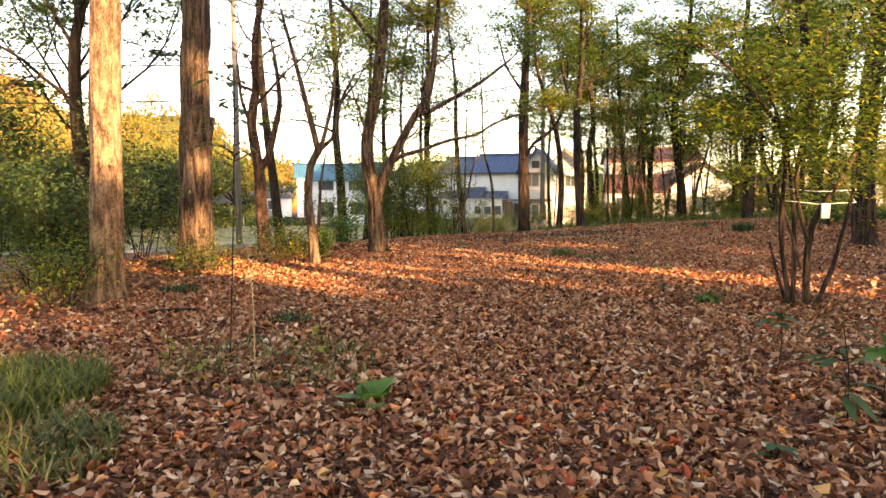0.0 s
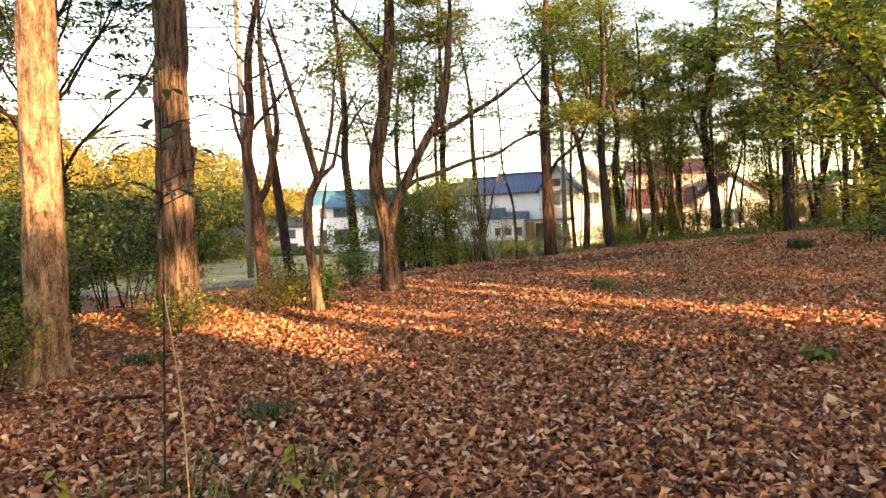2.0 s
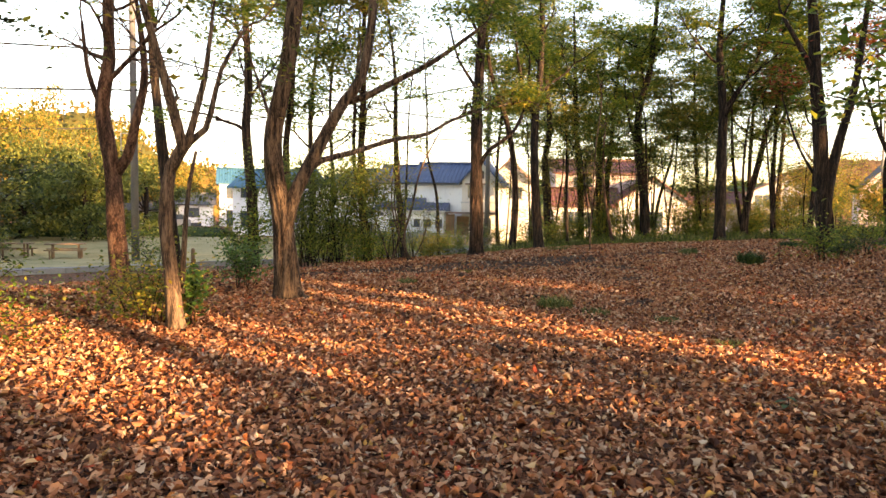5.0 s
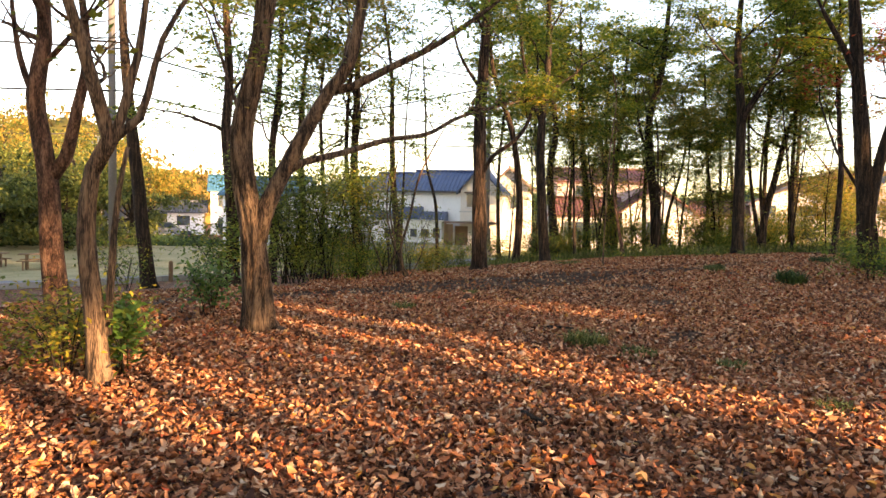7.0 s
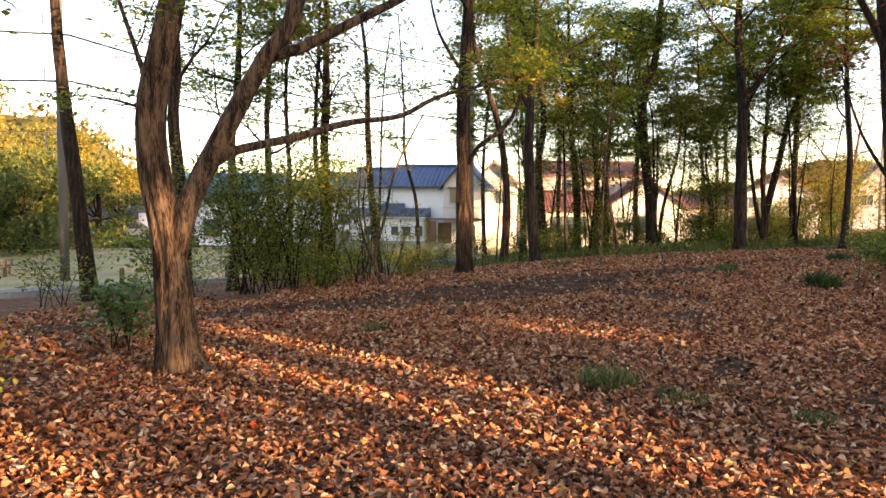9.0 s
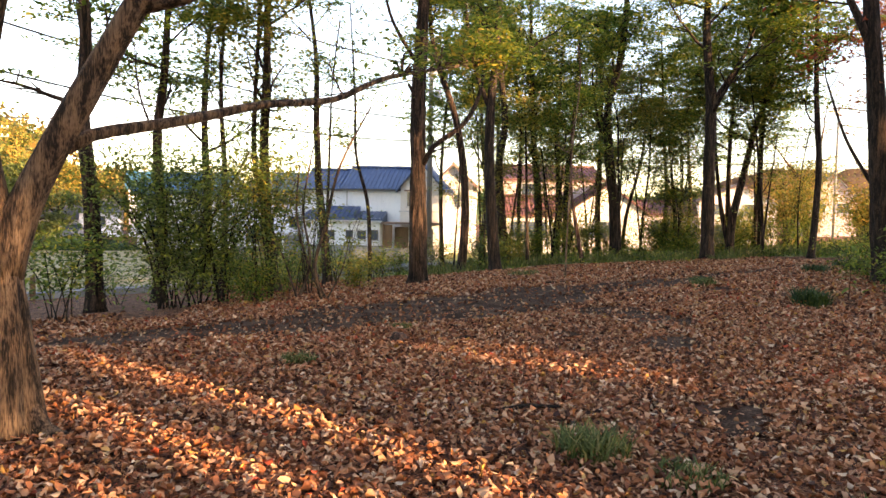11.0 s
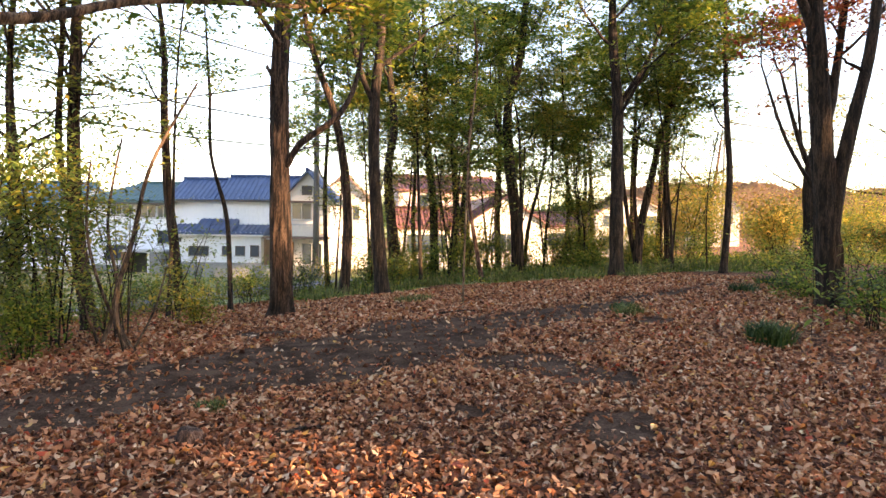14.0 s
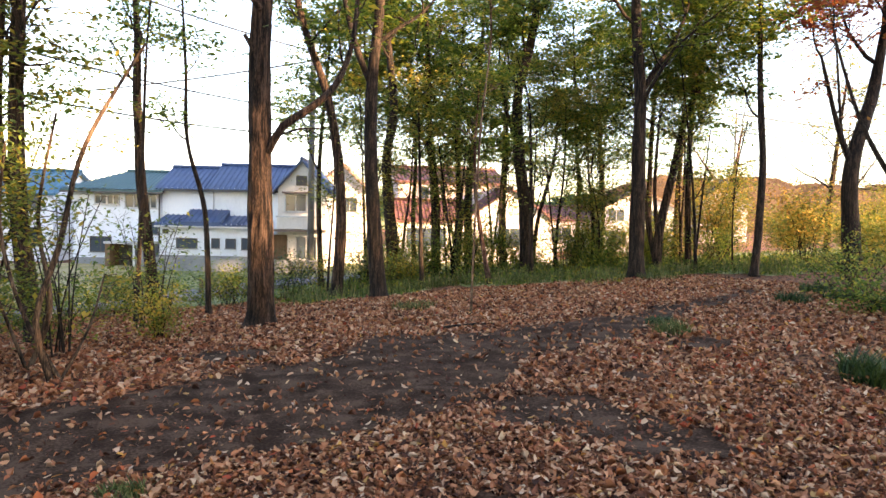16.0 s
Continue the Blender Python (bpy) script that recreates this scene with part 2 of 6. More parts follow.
def leaves(rng, centres, size, flat=0.5, slim=0.55):
    """Folded pointed leaves at the centres: vertices and quads."""
    c = np.asarray(centres, dtype=np.float64)
    n = len(c)
    yaw = rng.uniform(0, 2 * np.pi, n)
    tilt = rng.normal(0, flat, n)
    s = size * rng.uniform(0.6, 1.3, n)
    ax = np.stack([np.cos(yaw) * np.cos(tilt), np.sin(yaw) * np.cos(tilt), np.sin(tilt)], 1)
    ref = np.stack([-np.sin(yaw), np.cos(yaw), rng.normal(0, flat, n)], 1)
    ref /= np.linalg.norm(ref, axis=1)[:, None]
    up = np.cross(ax, ref)
    h, w = (s * 0.5)[:, None], (s * 0.5 * slim)[:, None]
    fold = (s * rng.uniform(0.0, 0.16, n))[:, None]
    v = np.stack([c - ax * h, c + ref * w + up * fold - ax * h * 0.1, c + ax * h, c - ref * w + up * fold - ax * h * 0.1], 1).reshape(-1, 3)
    return v, np.arange(4 * n, dtype=np.int32).reshape(n, 4)


# ---- ground: one sheet, fine near the walk ----
def build_ground():
    xs = np.concatenate([np.linspace(-600, -60, 10), np.linspace(-50, -12, 20), np.arange(-11, 22, 0.35), np.linspace(22.5, 60, 26), np.linspace(80, 700, 10)])
    ys = np.concatenate([np.linspace(-500, -30, 10), np.linspace(-25, -4, 12), np.arange(-3.5, 42, 0.35), np.linspace(43, 90, 30), np.linspace(110, 900, 12)])
    verts = [(x, y, ground_z(x, y)) for y in ys for x in xs]
    w = len(xs)
    quads = [(j * w + i, j * w + i + 1, j * w + w + i + 1, j * w + w + i) for j in range(len(ys) - 1) for i in range(w - 1)]
    put("ground", np_mesh("ground", verts, quads, GROUND, True), label="leaf-strewn brown woodland soil, gently uneven", category="ground", kind="structure")


build_ground()


def sheet(name, inside, x0, x1, y0, y1, step, mat, lift, label, category):
    """A thin sheet over the ground wherever inside(x, y) holds, with sides that go into it."""
    nx, ny = int((x1 - x0) / step), int((y1 - y0) / step)
    idx, verts, quads = {}, [], []
    for j in range(ny):
        for i in range(nx):
            if inside(x0 + (i + 0.5) * step, y0 + (j + 0.5) * step):
                q = []
                for di, dj in ((0, 0), (1, 0), (1, 1), (0, 1)):
                    k = (i + di, j + dj)
                    if k not in idx:
                        x, y = x0 + k[0] * step, y0 + k[1] * step
                        idx[k] = len(verts)
                        verts.append((x, y, ground_z(x, y) + lift))
                    q.append(idx[k])
                quads.append(q)
    return put(name, np_mesh(name, verts, quads, mat, True), label=label, category=category, kind="structure")


def on_line(x, y, line, widths):
    """Distance inside a band along a line of points; positive inside."""
    best = -9.0
    for (ax, ay), (bx, by), wa, wb in zip(line, line[1:], widths, widths[1:]):
        dx, dy = bx - ax, by - ay
        t = min(1.0, max(0.0, ((x - ax) * dx + (y - ay) * dy) / (dx * dx + dy * dy)))
        best = max(best, wa + (wb - wa) * t - math.hypot(x - ax - t * dx, y - ay - t * dy))
    return best


ROAD_LINE, ROAD_W = [(-40, 10), (-14, 26.0), (-5.2, 32.4), (-1.2, 36.3), (2.0, 40.8), (6.5, 45.0), (16, 48.8), (30, 52)], [1.6, 1.6, 1.4, 1.3, 1.4, 1.7, 2.3, 2.6]
PATH_LINE, PATH_W = [(-4, 18.4), (-0.5, 19.2), (1.6, 20.5), (3.4, 21.3), (5.2, 22.8), (7.5, 23.4), (10.5, 24.8), (14.0, 26.4)], [0.35, 0.6, 1.1, 1.35, 1.4, 0.85, 0.4, 0.25]
BARE = [((5.5, 20.0), 0.55), ((5.6, 19.0), 0.42), ((4.1, 14.8), 0.36), ((4.6, 13.4), 0.12), ((5.2, 17.3), 0.3), ((4.2, 18.3), 0.35), ((6.6, 20.6), 0.3), ((2.6, 23.9), 0.5), ((8.6, 21.8), 0.4)]


def bare(x, y):
    """How bare the soil is: above 0 on the trodden path and in worn spots."""
    n = 0.55 * noise.noise((x * 0.9, y * 0.9, 7)) + 0.25 * noise.noise((x * 3.1, y * 3.1, 9))
    d = on_line(x, y, PATH_LINE, PATH_W)
    for (cx, cy), r in BARE:
        d = max(d, r - math.hypot(x - cx, (y - cy) * 1.1))
    return d + n


sheet("path", lambda x, y: bare(x, y) > 0, -5, 16, 12, 29, 0.12, SOIL, 0.012, "trodden dark soil path showing through fallen leaves", "path")


def build_litter():
    rng = np.random.default_rng(4)

    def scatter(x0, x1, y0, y1, per):
        n = int((x1 - x0) * (y1 - y0) * per)
        return np.stack([rng.uniform(x0, x1, n), rng.uniform(y0, y1, n)], 1)

    near = np.concatenate([scatter(-4, 5, 1.2, 13, 1250), scatter(-2.5, 8.5, 13, 21, 1150)])
    mid = np.concatenate([scatter(-9, -4, 2, 17, 130), scatter(5, 12, 1.2, 13, 260), scatter(8.5, 14, 13, 21, 260), scatter(-6, -2.5, 13, 22, 240), scatter(-9, -6, 15, 21, 120), scatter(-1.5, 16, 21, 31, 420), scatter(-2.4, 4.6, 31, 35.2, 190)])
    out_v, out_q, total = [], [], 0
    for pts, size in ((near, 0.06), (mid, 0.078)):
        keep = []
        for x, y in pts:
            b = bare(x, y) if y > 12 else -1
            keep.append(b < 0.0 and rng.random() < 0.97 or rng.random() < 0.11)
        pts = pts[np.array(keep)]
        n = len(pts)
        z = np.array([ground_z(x, y) for x, y in pts]) + rng.uniform(0.006, 0.06, n)
        s = size * rng.uniform(0.4, 1.35, n)
        slim = rng.uniform(0.25, 0.66, n)
        yaw, tilt = rng.uniform(0, 2 * np.pi, n), rng.normal(0, 0.42, n)
        ax = np.stack([np.cos(yaw) * np.cos(tilt), np.sin(yaw) * np.cos(tilt), np.sin(tilt)], 1)
        rf = np.stack([-np.sin(yaw), np.cos(yaw), rng.normal(0, 0.3, n)], 1)
        rf /= np.linalg.norm(rf, axis=1)[:, None]
        up = np.cross(ax, rf)
        c = np.stack([pts[:, 0], pts[:, 1], z], 1)
        col = lambda a: a[:, None]
        curl, bend = s * rng.normal(0.12, 0.2, n), s * rng.normal(0, 0.24, n)
        v = np.stack([
            c - ax * col(s * 0.5) + up * col(bend),
            c - ax * col(s * rng.uniform(0.02, 0.26, n)) + rf * col(s * slim * rng.uniform(0.35, 0.6, n)) + up * col(curl),
            c + ax * col(s * 0.24) + rf * col(s * slim * 0.42) + up * col(curl),
            c + ax * col(s * 0.52) + up * col(bend),
            c - ax * col(s * 0.16) - rf * col(s * slim * 0.5) + up * col(curl),
            c + ax * col(s * rng.uniform(0.1, 0.34, n)) - rf * col(s * slim * rng.uniform(0.28, 0.52, n)) + up * col(curl * 0.6)], 1).reshape(-1, 3)
        base = total + np.arange(n, dtype=np.int32)[:, None] * 6
        q = np.concatenate([base + np.array([[0, 3, 2, 1]]), base + np.array([[0, 4, 5, 3]])], 1).reshape(-1, 4)
        out_v.append(v)
        out_q.append(q)
        total += 6 * n
    put("leaf_litter", np_mesh("leaf_litter", np.concatenate(out_v), np.concatenate(out_q), LITTER), label="dry brown and tan oak leaves covering the woodland floor", category="fallen leaves", kind="stuff")


build_litter()


# ---- trees ----
def smooth_line(pts, step):
    """A rounded line through way points, with a point every step metres."""
    pts = [Vector(p) for p in pts]
    out = []
    for i in range(len(pts) - 1):
        p0, p1, p2, p3 = pts[max(i - 1, 0)], pts[i], pts[i + 1], pts[min(i + 2, len(pts) - 1)]
        n = max(1, int((p2 - p1).length / step))
        for k in range(n):
            t = k / n
            out.append(0.5 * ((2 * p1) + (p2 - p0) * t + (2 * p0 - 5 * p1 + 4 * p2 - p3) * t * t + (3 * p1 - p0 - 3 * p2 + p3) * t ** 3))
    out.append(pts[-1])
    return out


def limb(geo, tips, rng, start, way, length, r, level, lift=0.12, sides=6):
    """A wavering limb with side limbs; its outer points go to tips."""
    p, d = Vector(start), Vector(way).normalized()
    pts, n = [p.copy()], 6
    for i in range(n):
        d = (d + Vector(rng.normal(0, 0.17, 3)) + Vector((0, 0, lift))).normalized()
        p = p + d * (length / n)
        pts.append(p.copy())
    radii = [r * (1 - 0.75 * i / n) for i in range(n + 1)]
    geo.tube(pts, radii, sides, cap=False)
    if level <= 0:
        tips += pts[2:]
        return
    tips += pts[4:]
    for i in range(2, n + 1):
        for _ in range(2 if level == 1 else 1):
            side = Vector(rng.normal(0, 1, 3))
            side.z *= 0.4
            limb(geo, tips, rng, pts[i], (d * 0.6 + side.normalized()).normalized(), length * rng.uniform(0.35, 0.6), max(0.009, radii[i] * 0.6), level - 1, lift * 0.6, max(3, sides - 2))


def tree(x, y, r, ways, label, bark=BARK, leaf=LEAF_GREEN, height=12.0, first=4.0, limbs=7, reach=2.4, per_tip=9, leaf_size=0.11, spread=0.3, seed=1, extra=(), sprays=(), sides=12, group="woodland trees"):
    """ways: (offset along x, offset along y, height) of points on the trunk. extra: limbs given by their points and radius, with leaves if wanted."""
    rng = np.random.default_rng(seed)
    z0 = ground_z(x, y) - 0.06
    root = put("tree", None, label=label, category="tree", group=group, at=Matrix.Translation((x, y, z0)))
    trunk, tips = Geo(), []
    ways = [(0, 0, 0)] + list(ways)
    if ways[-1][2] < height:
        a, b = ways[-2], ways[-1]
        k = min(0.12, math.hypot(b[0] - a[0], b[1] - a[1]) / max(0.5, b[2] - a[2]))
        ways.append((b[0] + rng.normal(0, 0.3) + k * (b[0] - a[0]), b[1] + rng.normal(0, 0.4), height))
    line = smooth_line(ways, 0.1 if sides >= 20 else 0.25)
    top = line[-1].z
    radii = []
    for p in line:
        flare = 1 + 0.55 * math.exp(-p.z / 0.16)
        radii.append(max(0.02, r * flare * (1 - 0.78 * (p.z / top) ** 1.15)))
    trunk.tube(line, radii, sides * 2 if sides >= 20 else sides, 0.16, seed * 3.1, furrow=0.17 if sides >= 20 else 0.06 * (sides >= 16))
    spread_limbs = []
    for i in range(limbs):
        h = first + (top - first) * (i + rng.uniform(0, 0.8)) / limbs
        k = min(range(len(line)), key=lambda q: abs(line[q].z - h))
        a = i * 2.4 + seed + rng.uniform(-0.4, 0.4)
        spread_limbs.append((line[k], (math.cos(a), math.sin(a), rng.uniform(0.35, 1.0)), reach * (1 - 0.45 * (h - first) / max(1, top - first)) * rng.uniform(0.75, 1.2), radii[k] * rng.uniform(0.3, 0.5)))
    put("trunk", trunk.mesh("trunk", bark), root)
    for start, way, length, rr in spread_limbs:
        branch = Geo()
        limb(branch, tips, rng, start, way, length, rr, 1)
        put("branch", branch.mesh("branch", bark), root)
    for pts, rr, leafy in extra:
        ln = smooth_line(pts, 0.2)
        branch = Geo()
        branch.tube(ln, [rr * (1 - 0.65 * i / len(ln)) for i in range(len(ln))], 9, 0.15, seed * 1.7 + rr)
        if leafy:
            d = ln[-1] - ln[-3]
            limb(branch, tips, rng, ln[-1], d, leafy, rr * 0.35, 1, 0.02)
            for q in range(max(2, len(ln) // 2), len(ln), 4):
                limb(branch, tips, rng, ln[q], (d.normalized() + Vector(rng.normal(0, 0.8, 3))), leafy * 0.7, rr * 0.25, 0, 0.05)
        put("limb", branch.mesh("limb", bark), root)
    for centre, wide, count in sprays:
        a, k = rng.uniform(0, 6.283, count), np.sqrt(rng.random(count)) * wide
        tier = rng.integers(0, 4, count) * 0.16 + rng.normal(0, 0.035, count)
        c = np.stack([centre[0] + k * np.cos(a), centre[1] + k * np.sin(a) * 0.8, centre[2] + tier - 0.25 * k * k], 1)
        v, q = leaves(rng, c, leaf_size * 1.3, 0.4, 0.5)
        put("leaf_spray", np_mesh("leaf_spray", v, q, LEAF_YELLOW), root, "yellow-green sunlit spray of leaves", kind="stuff")
        for i in range(7):
            twig = Geo()
            e = Vector((centre[0] + wide * 0.8 * math.cos(i * 0.9), centre[1] + wide * 0.6 * math.sin(i * 0.9), centre[2] + 0.12 * (i % 3)))
            o = Vector(centre) + Vector((-0.1, -0.1, -0.04))
            twig.tube([o, (o + e) / 2 + Vector((0, 0, 0.1)), e], [0.02, 0.013, 0.005], 5)
            put("twig", twig.mesh("twig", bark), root)
    if tips and per_tip:
        t = np.array([tuple(p) for p in tips])
        keep = np.array([noise.noise((p[0] * 0.55 + x, p[1] * 0.55 + y, p[2] * 1.1)) > (-0.33 if y > 14 and x > 4 else -0.14) for p in t])
        t = t[keep] if keep.any() else t
        each = max(1, int(per_tip * (2.8 if per_tip > 5 else 1.5)))
        hub = t + rng.normal(0, 1, (len(t), 3)) * np.array([spread * 0.8, spread * 0.8, spread * 0.35])
        along, turn = rng.normal(0, 0.34, len(hub) * each), np.repeat(rng.uniform(0, 6.283, len(hub)), each)
        over = rng.normal(0, 0.2, len(along))
        disc = np.stack([along * np.cos(turn) - over * np.sin(turn), along * np.sin(turn) + over * np.cos(turn), rng.normal(0, 0.03, len(along))], 1)
        c = np.repeat(hub, each, 0) + disc
        c[:, 2] -= 0.4 * (along ** 2 + over ** 2)
        v, q = leaves(rng, c, leaf_size * 1.12, 0.34)
        put("crown", np_mesh("crown", v, q, leaf), root, "loose crown of small autumn leaves")
    return root


# large oaks near the start
tree(-4.2, 8.25, 0.2, [(0.06, 0, 1.3), (0.09, 0, 2.4), (0.14, 0, 3.8), (0.2, 0.1, 6)], "thick straight oak trunk with furrowed sunlit bark", BARK_PALE, first=6.5, seed=3, sides=28, height=13)
tree(-4.42, 11.8, 0.3, [(0.06, 0, 1.2), (0.1, 0, 2.7), (0.13, 0, 3.8), (0.16, 0, 5)], "stout twin-stemmed oak trunk with deeply furrowed bark", BARK_MID, first=6.5, seed=4, sides=28, height=13,
     extra=[([(0.2, 0.1, 0.0), (0.24, 0.05, 1.6), (0.3, 0.05, 2.4), (0.36, 0.1, 2.75)], 0.16, 0)])
tree(-6.85, 12.9, 0.13, [(-0.1, 0, 2), (-0.15, 0, 4), (0.1, 0, 6)], "slim dark tree beside a thick oak", BARK_DARK, LEAF_DARK, first=2.7, seed=5, reach=3.8, per_tip=26, limbs=14)
tree(-8.3, 15.6, 0.14, [(0.1, 0, 2), (-0.1, 0, 4)], "leafy tree with low spreading branches", BARK_DARK, LEAF_GREEN, first=2.6, height=9, limbs=13, seed=205, reach=4.0, per_tip=22, leaf_size=0.09)
# leaning red-barked pair and the dark tree by the lawn
tree(-4.15, 15.6, 0.15, [(-0.08, 0, 1.1), (-0.12, 0, 2.0), (-0.27, 0, 3.1), (-0.15, 0, 3.8), (-0.1, 0, 5.2)], "leaning reddish bare tree with forked limbs", BARK_RED, LEAF_YELLOW, height=7.5, first=3.2, limbs=10, reach=1.8, per_tip=1, seed=6, sides=16,
     extra=[([(-0.1, 0, 2.0), (0.1, 0, 2.3), (0.3, -0.1, 2.95), (0.42, -0.1, 3.6), (0.3, 0, 4.6)], 0.09, 1.0), ([(-0.25, 0, 3.0), (-0.5, 0.1, 3.6), (-0.55, 0, 4.4)], 0.05, 1.0)])
tree(-6.15, 25.4, 0.2, [(-0.13, 0, 1.2), (-0.26, 0, 2.6), (-0.5, 0, 5.0), (-0.68, 0, 7.6)], "dark slender tree leaning beside a utility pole", BARK_DARK, LEAF_GREEN, height=11, first=8.2, limbs=5, reach=1.6, per_tip=4, seed=7, sides=14)
# small forked tree with a lit foot
tree(-2.38, 12.4, 0.095, [(-0.06, 0, 0.75), (-0.11, 0, 1.35), (-0.05, 0, 1.95), (0.08, 0, 2.2)], "small crooked forked tree with a sunlit foot", BARK_MID, LEAF_YELLOW, height=4.6, first=2.6, limbs=6, reach=1.2, per_tip=1, seed=8, sides=16,
     extra=[([(-0.05, 0, 1.9), (0.12, 0, 2.2), (0.24, 0, 2.6), (0.33, 0, 2.95), (0.42, 0, 3.6)], 0.05, 0.7), ([(0.06, 0, 2.15), (0.34, 0, 2.4), (0.5, 0.1, 3.1), (0.75, 0.2, 3.6)], 0.04, 0.7),
            ([(0.04, 0.05, 0.5), (0.1, 0.05, 1.4), (0.14, 0.05, 1.75), (0.22, 0.05, 2.15)], 0.04, 0)])
# the great forked tree with a long level arm
tree(-1.5, 15.05, 0.17, [(-0.02, 0, 0.9), (-0.08, 0, 1.5), (-0.17, 0, 2.05), (-0.18, 0, 2.6), (-0.07, 0, 3.2), (0.03, 0, 3.7), (0.12, 0, 4.4), (0.2, 0.2, 6)], "large forked tree with fluted bark and a wide level limb", BARK_MID, LEAF_GREEN, height=10, first=4.2, limbs=9, reach=2.6, per_tip=9, leaf_size=0.08, seed=9, sides=28,
     extra=[([(0.0, 0, 1.2), (0.12, 0, 1.65), (0.4, 0, 2.25), (0.72, 0, 2.85), (0.9, -0.05, 3.15), (1.15, -0.1, 3.5), (1.3, -0.1, 4.3), (1.4, 0, 5.4)], 0.125, 1.6),
            ([(0.9, -0.05, 3.13), (1.2, -0.05, 3.22), (1.7, 0, 3.5), (2.3, 0.1, 3.85), (3.0, 0.3, 4.4)], 0.062, 0.8),
            ([(0.3, 0, 2.05), (0.51, 0.23, 2.24), (1.05, 0.82, 2.45), (1.67, 1.50, 2.72), (2.34, 2.23, 2.92), (3.02, 2.97, 3.34), (4.40, 4.48, 3.90)], 0.05, 0.7),
            ([(-0.15, 0.0, 2.6), (-0.35, 0.1, 3.2), (-0.6, 0.2, 3.9)], 0.035, 1.3),
            ([(0.05, -0.12, 0.0), (0.06, -0.1, 0.7), (0.05, -0.03, 1.3)], 0.13, 0), ([(0.16, 0.0, 0.0), (0.12, 0.0, 0.5), (0.06, 0.0, 1.2)], 0.13, 0), ([(0.5, -0.15, -0.03), (0.25, -0.06, 0.1), (0.12, 0, 0.4)], 0.1, 0)],
     sprays=[((4.5, 4.6, 3.9), 0.7, 560), ((3.9, 3.95, 3.72), 0.42, 150), ((3.3, 3.3, 3.46), 0.35, 90)])
# trees round the evergreen bush
tree(-3.6, 24.0, 0.17, [(-0.05, 0, 2), (-0.2, 0, 4), (-0.15, 0, 6)], "tall brown tree near a forked tree", BARK, LEAF_GREEN, first=3.6, height=11, limbs=10, seed=10, reach=2.3, per_tip=9, leaf_size=0.12)
tree(-3.1, 27.0, 0.15, [(0.1, 0, 2), (0.0, 0, 4), (0.2, 0, 6)], "slender tree rising out of the bush", BARK, LEAF_GREEN, first=3.8, height=10, limbs=9, seed=11, reach=2.1, per_tip=9, leaf_size=0.12)
tree(-0.35, 27.6, 0.16, [(-0.25, 0, 2.0), (-0.3, 0, 4.0), (-0.25, 0, 6)], "tree with a sunlit yellowish foot and upright twin stems", BARK, LEAF_YELLOW, first=4.0, height=11, limbs=9, seed=12, reach=2.2, per_tip=9, leaf_size=0.12,
     extra=[([(-0.25, 0, 2.2), (-0.55, 0, 3.6), (-0.5, 0.1, 6.0), (-0.4, 0, 8)], 0.08, 1.4)])
tree(-1.7, 27.6, 0.08, [(0.1, 0, 2.5), (0.0, 0, 6)], "slim upright tree above the bush", BARK, LEAF_YELLOW, first=3.8, height=10, limbs=8, seed=113, reach=1.9, per_tip=8, leaf_size=0.12)
tree(-2.8, 32.0, 0.16, [(0.1, 0, 2.5), (0.0, 0, 6)], "slim tree by the road verge", BARK, LEAF_GREEN, first=3.8, height=10, limbs=8, seed=13, reach=2.0, per_tip=6, leaf_size=0.13)
tree(0.9, 30.5, 0.055, [(0.1, 0, 2.5), (0.2, 0, 6)], "thin leggy young tree", BARK_DARK, LEAF_GREEN, first=5, height=8, limbs=4, reach=1.0, seed=14, per_tip=1, sides=8)
tree(1.1, 33.4, 0.16, [(-0.15, 0, 1.6), (-0.35, 0, 3.5), (-0.45, 0, 5.5), (-0.5, 0, 8)], "slender leaning tree at the edge of the road", BARK, LEAF_GREEN, first=5.6, height=11, limbs=8, seed=15, reach=1.9, per_tip=5, leaf_size=0.13)
tree(2.4, 31.5, 0.07, [(-0.1, 0, 2.5), (-0.5, 0, 4.2), (-0.55, 0, 6)], "thin curving tree with side sprays of leaves", BARK_DARK, LEAF_GREEN, first=4.0, height=9, limbs=5, seed=16, reach=1.3, per_tip=5, leaf_size=0.13, sides=8)
# the main stand
tree(3.3, 27.0, 0.25, [(-0.05, 0, 2), (-0.08, 0, 4), (-0.02, 0, 6.5)], "tall straight oak with rough brown bark and a curved side limb", BARK, LEAF_GREEN, first=7, height=13, limbs=7, seed=17, reach=2.6, per_tip=8, sides=20, leaf_size=0.12,
     extra=[([(0.05, -0.1, 3.15), (0.3, -0.2, 3.62), (0.75, -0.3, 3.95), (1.2, -0.3, 4.4), (1.5, -0.3, 5.2), (1.62, -0.3, 6.6)], 0.075, 1.5),
            ([(0.2, -0.1, 3.45), (0.6, -0.2, 3.6), (0.95, -0.25, 3.62)], 0.025, 0), ([(-0.1, 0, 4.8), (-0.35, 0, 5.2)], 0.06, 0), ([(-0.1, -0.2, 5.6), (-0.8, -0.4, 6.6), (-1.1, -0.5, 7.6)], 0.06, 1.4)])
tree(5.6, 32.4, 0.165, [(0.12, 0, 2.0), (0.0, 0, 3.8), (-0.3, 0, 5.4), (-0.85, 0, 6.9), (-1.2, 0, 8.4)], "slim tree leaning over towards a tall oak", BARK, LEAF_GREEN, first=6.5, height=11, limbs=8, seed=18, reach=2.0, per_tip=6, leaf_size=0.13)
